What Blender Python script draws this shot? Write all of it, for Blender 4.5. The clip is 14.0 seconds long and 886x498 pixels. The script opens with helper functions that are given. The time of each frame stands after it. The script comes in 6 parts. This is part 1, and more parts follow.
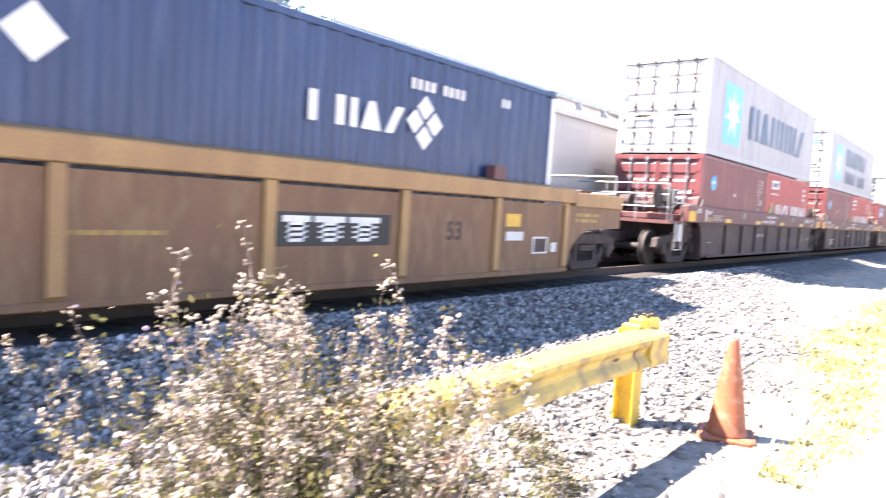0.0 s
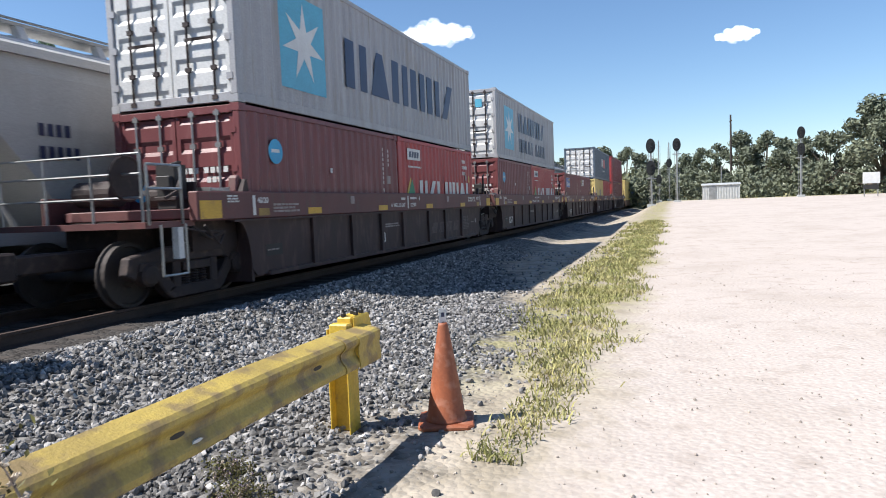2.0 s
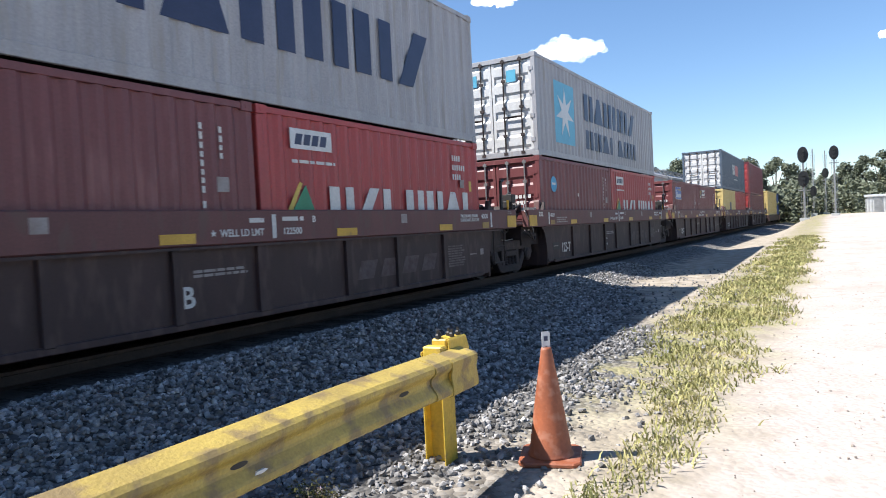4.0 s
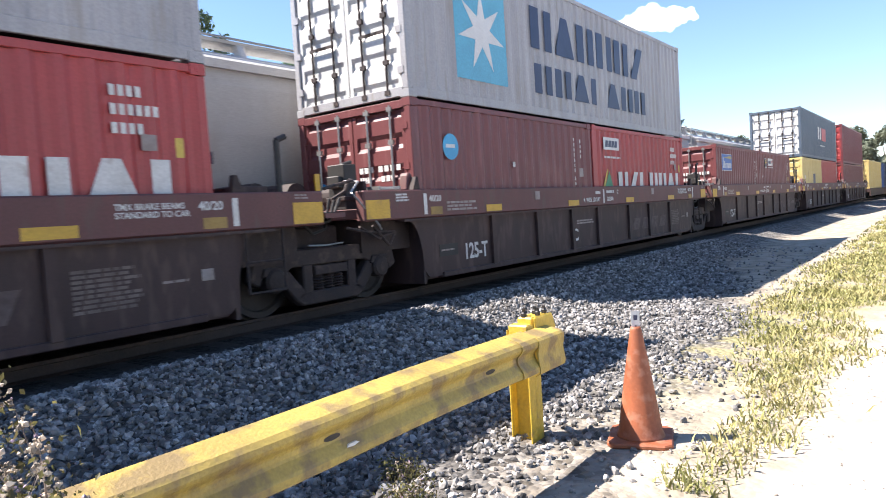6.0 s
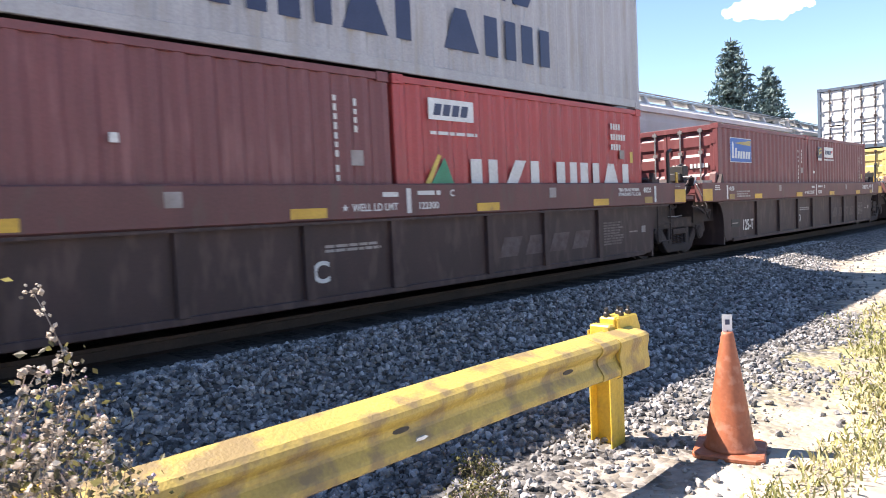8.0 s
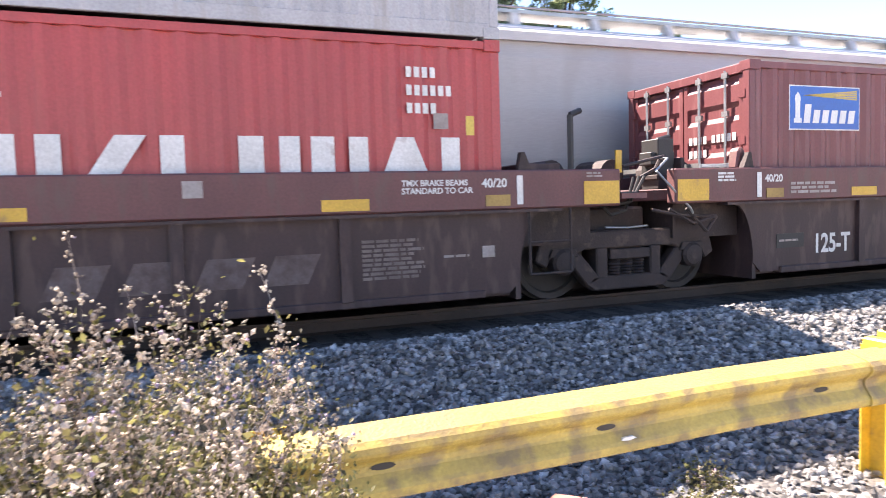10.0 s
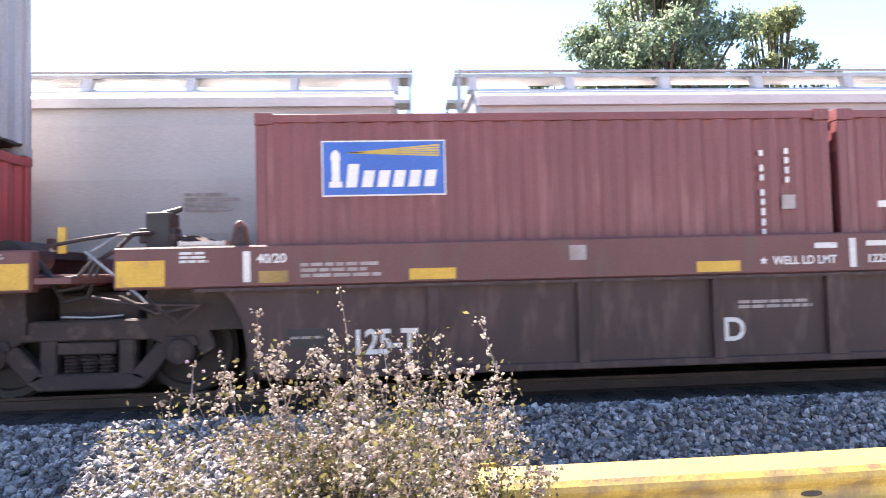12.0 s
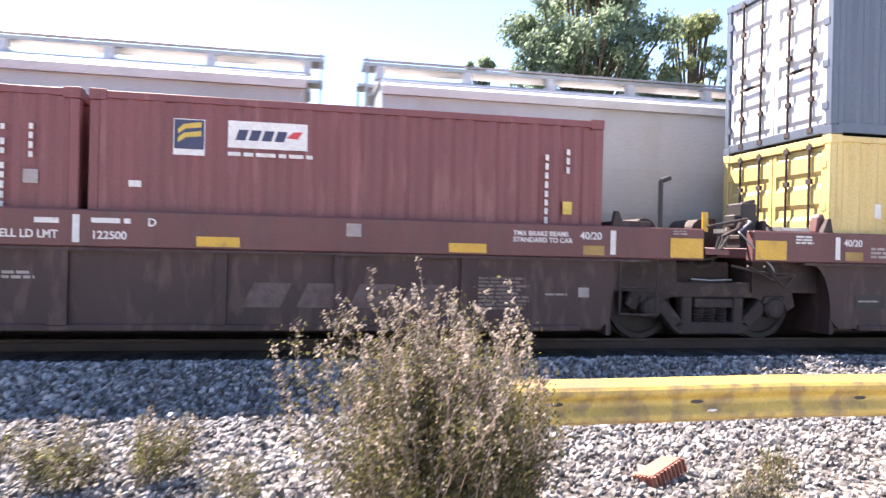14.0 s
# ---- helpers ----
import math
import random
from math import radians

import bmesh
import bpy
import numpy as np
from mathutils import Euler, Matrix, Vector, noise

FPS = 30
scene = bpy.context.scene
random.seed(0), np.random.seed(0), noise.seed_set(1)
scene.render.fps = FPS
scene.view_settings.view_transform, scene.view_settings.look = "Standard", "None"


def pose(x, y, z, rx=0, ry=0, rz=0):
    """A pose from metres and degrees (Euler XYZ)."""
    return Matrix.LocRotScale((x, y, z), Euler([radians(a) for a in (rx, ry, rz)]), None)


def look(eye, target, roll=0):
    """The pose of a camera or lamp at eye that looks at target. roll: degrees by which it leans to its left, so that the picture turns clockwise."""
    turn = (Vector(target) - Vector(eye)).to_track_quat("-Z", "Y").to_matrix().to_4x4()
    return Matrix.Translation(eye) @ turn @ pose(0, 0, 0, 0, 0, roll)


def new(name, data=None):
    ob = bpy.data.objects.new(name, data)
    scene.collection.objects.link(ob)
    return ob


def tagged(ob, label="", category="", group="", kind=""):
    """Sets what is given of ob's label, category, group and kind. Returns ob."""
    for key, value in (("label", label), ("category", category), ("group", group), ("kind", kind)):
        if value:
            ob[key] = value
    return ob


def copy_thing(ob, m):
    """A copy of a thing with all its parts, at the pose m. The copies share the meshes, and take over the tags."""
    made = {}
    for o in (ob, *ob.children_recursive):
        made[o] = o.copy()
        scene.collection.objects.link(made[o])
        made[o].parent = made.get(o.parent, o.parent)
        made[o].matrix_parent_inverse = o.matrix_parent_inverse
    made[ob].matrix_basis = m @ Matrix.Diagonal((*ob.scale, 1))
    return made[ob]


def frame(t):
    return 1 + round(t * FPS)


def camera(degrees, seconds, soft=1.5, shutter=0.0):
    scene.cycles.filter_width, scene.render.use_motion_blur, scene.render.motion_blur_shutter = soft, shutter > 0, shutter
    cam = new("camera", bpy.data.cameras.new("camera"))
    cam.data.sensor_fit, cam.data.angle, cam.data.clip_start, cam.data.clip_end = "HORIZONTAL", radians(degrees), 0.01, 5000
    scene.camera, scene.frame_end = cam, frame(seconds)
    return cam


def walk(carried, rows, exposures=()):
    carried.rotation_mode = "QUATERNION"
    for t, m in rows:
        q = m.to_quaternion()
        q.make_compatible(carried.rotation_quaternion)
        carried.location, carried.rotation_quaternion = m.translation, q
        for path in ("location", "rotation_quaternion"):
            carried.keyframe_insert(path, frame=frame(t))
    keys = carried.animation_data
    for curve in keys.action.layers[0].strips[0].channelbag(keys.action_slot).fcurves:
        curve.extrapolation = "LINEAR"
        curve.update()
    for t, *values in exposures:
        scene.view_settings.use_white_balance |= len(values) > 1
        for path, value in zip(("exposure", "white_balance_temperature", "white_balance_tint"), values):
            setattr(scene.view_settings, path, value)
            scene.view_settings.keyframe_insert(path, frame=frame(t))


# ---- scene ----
cam = camera(66.9, 14.0, soft=0.9, shutter=0.3)
PATH = [
    (0.0, (0.001, 0.002, 1.532), (-3.195, 3.832, 1.185), 3.60),
    (0.5, (0.087, 0.171, 1.525), (-2.472, 4.463, 1.366), 2.68),
    (1.0, (0.048, 0.316, 1.503), (-2.108, 4.804, 1.052), 1.24),
    (1.5, (0.080, 0.468, 1.492), (-1.558, 5.181, 1.164), -1.42),
    (2.0, (0.147, 0.626, 1.505), (-1.510, 5.333, 1.182), -2.23),
    (2.5, (0.100, 0.751, 1.515), (-1.692, 5.417, 1.352), -2.65),
    (3.0, (0.115, 0.918, 1.474), (-1.904, 5.491, 1.366), -2.85),
    (3.5, (0.201, 0.993, 1.463), (-2.093, 5.432, 1.277), -3.09),
    (3.7, (0.203, 1.021, 1.470), (-2.202, 5.401, 1.299), -3.01),
    (5.8, (0.172, 1.001, 1.468), (-2.815, 5.006, 1.269), -3.49),
    (6.0, (0.182, 1.023, 1.463), (-2.868, 4.976, 1.200), -3.67),
    (6.5, (0.166, 1.018, 1.475), (-2.944, 4.924, 1.194), -3.57),
    (7.0, (0.118, 1.025, 1.471), (-3.119, 4.820, 1.132), -3.64),
    (7.5, (0.096, 1.017, 1.483), (-3.312, 4.660, 1.147), -3.69),
    (8.0, (0.191, 1.109, 1.457), (-3.362, 4.617, 1.186), -2.63),
    (8.5, (0.271, 1.222, 1.475), (-3.375, 4.615, 1.035), -1.65),
    (8.7, (0.244, 1.257, 1.480), (-3.466, 4.589, 1.117), -1.97),
    (10.8, (0.461, 1.383, 1.488), (-4.460, 2.254, 1.311), -1.34),
    (11.0, (0.475, 1.414, 1.484), (-4.463, 2.198, 1.471), -1.09),
    (11.5, (0.527, 1.369, 1.471), (-4.469, 1.577, 1.439), -0.97),
    (12.0, (0.709, 1.220, 1.476), (-4.274, 1.579, 1.682), -1.46),
    (12.5, (0.921, 0.985, 1.454), (-4.061, 1.262, 1.769), -1.09),
    (13.0, (1.096, 0.778, 1.477), (-3.866, 1.352, 1.710), 0.29),
    (13.5, (1.506, 0.731, 1.482), (-3.358, 1.847, 1.792), 1.45),
    (14.0, (1.884, 0.496, 1.494), (-3.024, 1.448, 1.492), 1.36),
]
EXPOSURES = [(0, 2.92, 6950, 22), (0.5, 2.5, 6700, 16), (1.0, 1.75, 6450, 11), (1.5, 1.18, 6250, 10), (2.0, 0.84, 6250, 11), (3.0, 0.8, 6200, 10), (3.7, 0.98, 6200, 11), (5.8, 1.58, 6600, 15), (6.5, 1.72, 6650, 16), (7.5, 1.75, 6750, 17), (8.7, 1.93, 6850, 19), (10.8, 2.66, 7100, 24), (12.0, 2.6, 7100, 25), (14.0, 2.34, 7000, 24)]
walk(cam, [(t, look(eye, target, roll)) for t, eye, target, roll in PATH], EXPOSURES)

# ---- light ----
SUN_DIR = Vector((-0.67, -0.44, 1.0)).normalized()
elev = math.asin(SUN_DIR.z)
sky = bpy.data.worlds.new("sky")
scene.world = sky
sky.use_nodes = True
_n = sky.node_tree
_st = _n.nodes.new("ShaderNodeTexSky")
_st.sky_type, _st.sun_disc = "NISHITA", False
_st.sun_elevation, _st.sun_rotation = elev, math.atan2(SUN_DIR.x, SUN_DIR.y)
_st.dust_density, _st.air_density, _st.ozone_density = 0.1, 1.0, 3.5
_hs = _n.nodes.new("ShaderNodeHueSaturation")
_hs.inputs["Saturation"].default_value = 1.06
_n.links.new(_st.outputs[0], _hs.inputs["Color"])
_n.links.new(_hs.outputs[0], _n.nodes["Background"].inputs[0])
_n.nodes["Background"].inputs[1].default_value = 0.083
sun = new("sun", bpy.data.lights.new("sun", "SUN"))
sun.data.energy, sun.data.angle, sun.data.color = 5.0, radians(0.53), (1.0, 0.95, 0.87)
sun.matrix_world = look(SUN_DIR * 60, (0, 0, 0))

# ---- materials ----
def mat(name, col, col2=None, rough=0.6, metal=0.0, scale=3.0, fine=40.0, bump=0.15, streak=0.0, dirt=None, dirt_at=0.62, dirt_amt=0.7, isl=0.0, spec=0.5, trans=0.0):
    m = bpy.data.materials.new(name)
    m.use_nodes = True
    t = m.node_tree
    N, L = t.nodes, t.links
    b = N["Principled BSDF"]
    b.inputs["Roughness"].default_value = rough
    b.inputs["Metallic"].default_value = metal
    b.inputs["Specular IOR Level"].default_value = spec
    if trans:
        b.inputs["Transmission Weight"].default_value = trans
    tc = N.new("ShaderNodeTexCoord")
    mp = N.new("ShaderNodeMapping")
    L.new(tc.outputs["Object"], mp.inputs[0])
    if streak:
        mp.inputs["Scale"].default_value = (1, 1, streak)
    n1, n2 = N.new("ShaderNodeTexNoise"), N.new("ShaderNodeTexNoise")
    n1.inputs["Scale"].default_value, n2.inputs["Scale"].default_value = scale, fine
    n1.inputs["Detail"].default_value, n2.inputs["Detail"].default_value = 5, 3
    L.new(mp.outputs[0], n1.inputs[0])
    L.new(tc.outputs["Object"], n2.inputs[0])
    mix = N.new("ShaderNodeMix")
    mix.data_type = "RGBA"
    col2 = col2 or tuple(c * 0.72 for c in col)
    mix.inputs[6].default_value, mix.inputs[7].default_value = (*col, 1), (*col2, 1)
    r1 = N.new("ShaderNodeMapRange")
    r1.inputs[1].default_value, r1.inputs[2].default_value = 0.36, 0.64
    L.new(n1.outputs[0], r1.inputs[0])
    L.new(r1.outputs[0], mix.inputs[0])
    out = mix.outputs[2]
    mul = N.new("ShaderNodeMix")
    mul.data_type, mul.blend_type = "RGBA", "MULTIPLY"
    mul.inputs[0].default_value = 0.45
    L.new(out, mul.inputs[6])
    L.new(n2.outputs[0], mul.inputs[7])
    out = mul.outputs[2]
    if isl:
        g = N.new("ShaderNodeNewGeometry")
        hs = N.new("ShaderNodeHueSaturation")
        r2 = N.new("ShaderNodeMapRange")
        r2.inputs[3].default_value, r2.inputs[4].default_value = 1 - isl, 1 + isl
        L.new(g.outputs["Random Per Island"], r2.inputs[0])
        L.new(r2.outputs[0], hs.inputs["Value"])
        L.new(out, hs.inputs["Color"])
        out = hs.outputs[0]
    if dirt:
        n3 = N.new("ShaderNodeTexNoise")
        n3.inputs["Scale"].default_value, n3.inputs["Detail"].default_value = scale * 2.3, 8
        L.new(mp.outputs[0], n3.inputs[0])
        r3 = N.new("ShaderNodeMapRange")
        r3.inputs[1].default_value, r3.inputs[2].default_value = dirt_at - 0.06, dirt_at + 0.06
        r3.inputs[4].default_value = dirt_amt
        L.new(n3.outputs[0], r3.inputs[0])
        m3 = N.new("ShaderNodeMix")
        m3.data_type = "RGBA"
        L.new(r3.outputs[0], m3.inputs[0])
        L.new(out, m3.inputs[6])
        m3.inputs[7].default_value = (*dirt, 1)
        out = m3.outputs[2]
    L.new(out, b.inputs["Base Color"])
    if bump:
        bp = N.new("ShaderNodeBump")
        bp.inputs["Strength"].default_value, bp.inputs["Distance"].default_value = bump, 0.01
        L.new(n2.outputs[0], bp.inputs["Height"])
        L.new(bp.outputs[0], b.inputs["Normal"])
    return m


RUST = (0.11, 0.05, 0.03)
maroon = mat("maroon_paint", (0.22, 0.058, 0.058), (0.18, 0.05, 0.05), 0.5, streak=0.25, dirt=(0.14, 0.06, 0.05), dirt_amt=0.5)
maroon_box = mat("oxide_red_paint", (0.205, 0.058, 0.06), (0.175, 0.05, 0.052), 0.45, streak=0.15, dirt=(0.26, 0.11, 0.105), dirt_amt=0.4)
red_box = mat("bright_red_paint", (0.46, 0.062, 0.06), (0.39, 0.055, 0.054), 0.42, streak=0.2, dirt=(0.3, 0.06, 0.05), dirt_amt=0.5)
grey_box = mat("pale_grey_paint", (0.45, 0.45, 0.465), (0.38, 0.38, 0.395), 0.45, streak=0.12, dirt=(0.27, 0.25, 0.22), dirt_at=0.61, dirt_amt=0.6)
# Doors whiter than their box: sun on the door ends put into the colour.
sunlit_door = mat("sunlit_door_paint", (0.74, 0.74, 0.72), (0.66, 0.66, 0.64), 0.45, streak=0.2, dirt=(0.35, 0.30, 0.25), dirt_at=0.68, dirt_amt=0.6)
blue_box = mat("navy_blue_paint", (0.028, 0.055, 0.14), (0.022, 0.042, 0.11), 0.4, streak=0.2, dirt=(0.06, 0.08, 0.14), dirt_amt=0.4)
steel_blue = mat("steel_blue_paint", (0.115, 0.15, 0.195), (0.09, 0.12, 0.16), 0.45, streak=0.2)
yellow_box = mat("warm_yellow_paint", (0.72, 0.56, 0.22), (0.64, 0.48, 0.18), 0.45, streak=0.2, dirt=RUST, dirt_at=0.7)
darkred_box = mat("dark_red_paint", (0.22, 0.05, 0.06), None, 0.45, streak=0.2)
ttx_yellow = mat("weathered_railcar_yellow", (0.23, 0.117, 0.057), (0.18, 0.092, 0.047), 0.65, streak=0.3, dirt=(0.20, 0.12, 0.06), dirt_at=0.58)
# Top chord and side posts, paler than the web.
ttx_chord = mat("pale_railcar_yellow", (0.44, 0.255, 0.10), (0.36, 0.20, 0.085), 0.6, streak=0.3, dirt=(0.25, 0.14, 0.06), dirt_at=0.64)
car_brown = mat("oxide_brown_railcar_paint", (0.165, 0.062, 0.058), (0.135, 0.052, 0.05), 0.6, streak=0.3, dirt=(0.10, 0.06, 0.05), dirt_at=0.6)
# Webs, floors and end plates, a darker brown than the sills.
car_web = mat("dark_brown_railcar_paint", (0.058, 0.029, 0.028), (0.042, 0.022, 0.021), 0.65, streak=0.3, dirt=(0.078, 0.047, 0.041), dirt_at=0.58)
truck_steel = mat("grimy_cast_steel", (0.044, 0.027, 0.025), (0.028, 0.018, 0.017), 0.75, bump=0.4, dirt=(0.07, 0.046, 0.037))
wheel_steel = mat("worn_wheel_steel", (0.06, 0.048, 0.044), (0.042, 0.034, 0.03), 0.75, 0.15)
black_steel = mat("black_hose_and_fitting", (0.03, 0.028, 0.027), None, 0.6)
white_paint = mat("stencil_white_paint", (0.78, 0.77, 0.74), (0.68, 0.67, 0.64), 0.6, dirt=(0.35, 0.28, 0.25), dirt_at=0.68)
dull_white = mat("worn_stencil_paint", (0.42, 0.38, 0.36), (0.30, 0.25, 0.23), 0.7)
amber = mat("yellow_reflector_sheet", (0.72, 0.42, 0.035), (0.62, 0.36, 0.03), 0.4, dirt=(0.25, 0.14, 0.05), dirt_at=0.68)
dull_amber = mat("faded_yellow_sheet", (0.40, 0.25, 0.06), None, 0.5)
navy_ink = mat("navy_marking_film", (0.02, 0.03, 0.085), (0.03, 0.04, 0.10), 0.4, bump=0.05)
sky_film = mat("light_blue_marking_film", (0.13, 0.48, 0.66), (0.12, 0.43, 0.60), 0.4, bump=0.05)
cyan_film = mat("cyan_round_sticker", (0.05, 0.42, 0.72), (0.05, 0.36, 0.64), 0.35, bump=0.02)
white_film = mat("white_marking_film", (0.80, 0.80, 0.78), (0.72, 0.72, 0.70), 0.4, bump=0.05)
royal_film = mat("royal_blue_film", (0.02, 0.13, 0.50), (0.02, 0.11, 0.42), 0.35, bump=0.02)
gold_film = mat("golden_yellow_film", (0.70, 0.50, 0.08), None, 0.4, bump=0.02)
green_film = mat("green_marking_film", (0.03, 0.30, 0.15), None, 0.45, bump=0.05)
red_film = mat("red_marking_film", (0.65, 0.05, 0.06), None, 0.4, bump=0.05)
galv = mat("galvanised_steel", (0.48, 0.48, 0.47), (0.38, 0.38, 0.37), 0.4, 0.7)
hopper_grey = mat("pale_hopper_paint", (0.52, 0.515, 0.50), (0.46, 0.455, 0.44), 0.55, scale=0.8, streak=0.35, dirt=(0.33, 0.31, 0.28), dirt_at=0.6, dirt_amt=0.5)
# Paler than the body paint: sun on the roof is put into the colour.
hopper_sunlit = mat("sunlit_hopper_paint", (0.66, 0.65, 0.63), (0.58, 0.57, 0.55), 0.5, scale=1.2)
rail_yellow = mat("chipped_yellow_guardrail_paint", (0.60, 0.44, 0.10), (0.44, 0.32, 0.085), 0.5, scale=3.2, fine=70, bump=0.35, dirt=(0.17, 0.12, 0.07), dirt_at=0.54, dirt_amt=0.75)
rail_yellow2 = mat("yellow_post_paint", (0.78, 0.53, 0.06), (0.68, 0.46, 0.06), 0.5, scale=6, bump=0.3, dirt=(0.30, 0.2, 0.1), dirt_at=0.66)
cone_orange = mat("scuffed_orange_rubber", (0.40, 0.115, 0.045), (0.30, 0.092, 0.04), 0.6, scale=5, bump=0.2, dirt=(0.42, 0.20, 0.13), dirt_at=0.6, dirt_amt=0.5)
rust_rail = mat("rusty_rail_steel", (0.10, 0.06, 0.045), (0.07, 0.045, 0.035), 0.7, 0.3)
tie_wood = mat("creosoted_timber", (0.07, 0.055, 0.045), (0.045, 0.035, 0.03), 0.85, scale=6, bump=0.5)
stone = mat("crushed_granite", (0.385, 0.37, 0.355), (0.115, 0.11, 0.106), 0.85, scale=9, fine=60, bump=0.5, isl=0.7)
bark = mat("grey_brown_bark", (0.13, 0.10, 0.075), (0.09, 0.07, 0.05), 0.9, scale=8, bump=0.8)
leaf = mat("broadleaf_green", (0.28, 0.37, 0.24), (0.20, 0.29, 0.18), 0.5, scale=0.7, bump=0.0, isl=0.45)
leaf_light = mat("yellowing_broadleaf", (0.36, 0.42, 0.22), (0.28, 0.34, 0.17), 0.5, scale=0.7, bump=0.0, isl=0.4)
# Greens lightened: distance haze is put into the far foliage colour.
leaf_far = mat("hazy_far_foliage", (0.19, 0.21, 0.135), (0.13, 0.15, 0.10), 0.8, scale=0.25, bump=0.0, isl=0.25)
needle = mat("spruce_needles", (0.14, 0.21, 0.20), (0.09, 0.15, 0.14), 0.6, scale=1.0, bump=0.0, isl=0.4)
stem_dry = mat("dry_shrub_stem", (0.36, 0.29, 0.24), (0.17, 0.125, 0.10), 0.8, scale=14, bump=0.2, isl=0.3)
bud_dry = mat("dry_seed_heads", (0.54, 0.46, 0.36), (0.23, 0.17, 0.12), 0.8, scale=10, bump=0.0, isl=0.75)
bud_mauve = mat("faded_mauve_blossom", (0.40, 0.30, 0.38), (0.33, 0.25, 0.33), 0.8, scale=10, bump=0.0, isl=0.4)
shrub_leaf = mat("olive_shrub_leaf", (0.18, 0.175, 0.055), (0.08, 0.068, 0.032), 0.6, scale=6, bump=0.0, isl=0.7)


def let_light_through(m, share):
    """Thin leaves pass part of the light."""
    N, L = m.node_tree.nodes, m.node_tree.links
    b, out = N["Principled BSDF"], N["Material Output"]
    tr, mx = N.new("ShaderNodeBsdfTranslucent"), N.new("ShaderNodeMixShader")
    L.new(b.inputs["Base Color"].links[0].from_socket, tr.inputs[0])
    mx.inputs[0].default_value = share
    L.new(b.outputs[0], mx.inputs[1])
    L.new(tr.outputs[0], mx.inputs[2])
    L.new(mx.outputs[0], out.inputs[0])


for m_ in (leaf, leaf_light):
    let_light_through(m_, 0.6)
let_light_through(shrub_leaf, 0.45)
brush_leaf = mat("trackside_brush_leaf", (0.20, 0.23, 0.07), (0.13, 0.16, 0.05), 0.6, scale=0.7, bump=0.0, isl=0.4)
grass_mat = mat("dry_green_grass", (0.29, 0.29, 0.095), (0.43, 0.385, 0.16), 0.7, scale=1.6, bump=0.0, isl=0.4)
shed_metal = mat("white_corrugated_sheet", (0.60, 0.61, 0.60), (0.50, 0.51, 0.50), 0.5, 0.2, scale=2)
signal_black = mat("black_signal_enamel", (0.015, 0.015, 0.015), None, 0.45, bump=0.0)
cloud_white = mat("cloud_vapour", (0.92, 0.92, 0.92), (0.88, 0.88, 0.90), 1.0, scale=0.01, bump=0.0, spec=0.0)
# Sunlit whiteness of the clouds put in as a glow, wisps too.
cloud_white.node_tree.nodes["Principled BSDF"].inputs["Emission Color"].default_value = (1, 1, 1, 1)
cloud_white.node_tree.nodes["Principled BSDF"].inputs["Emission Strength"].default_value = 0.75
cloud_wisp = cloud_white.copy()
cloud_wisp.name = "thin_cloud_vapour"
_n, _l = cloud_wisp.node_tree.nodes, cloud_wisp.node_tree.links
_t, _x = _n.new("ShaderNodeBsdfTransparent"), _n.new("ShaderNodeMixShader")
_x.inputs[0].default_value = 0.13
_l.new(_t.outputs[0], _x.inputs[1])
_l.new(_n["Principled BSDF"].outputs[0], _x.inputs[2])
_l.new(_x.outputs[0], _n["Material Output"].inputs[0])
sand_stone = mat("pale_sandstone_grit", (0.46, 0.40, 0.34), (0.33, 0.29, 0.25), 0.9, isl=0.3)
terracotta = mat("broken_orange_plastic", (0.42, 0.17, 0.11), (0.34, 0.13, 0.09), 0.7, scale=12, bump=0.2)


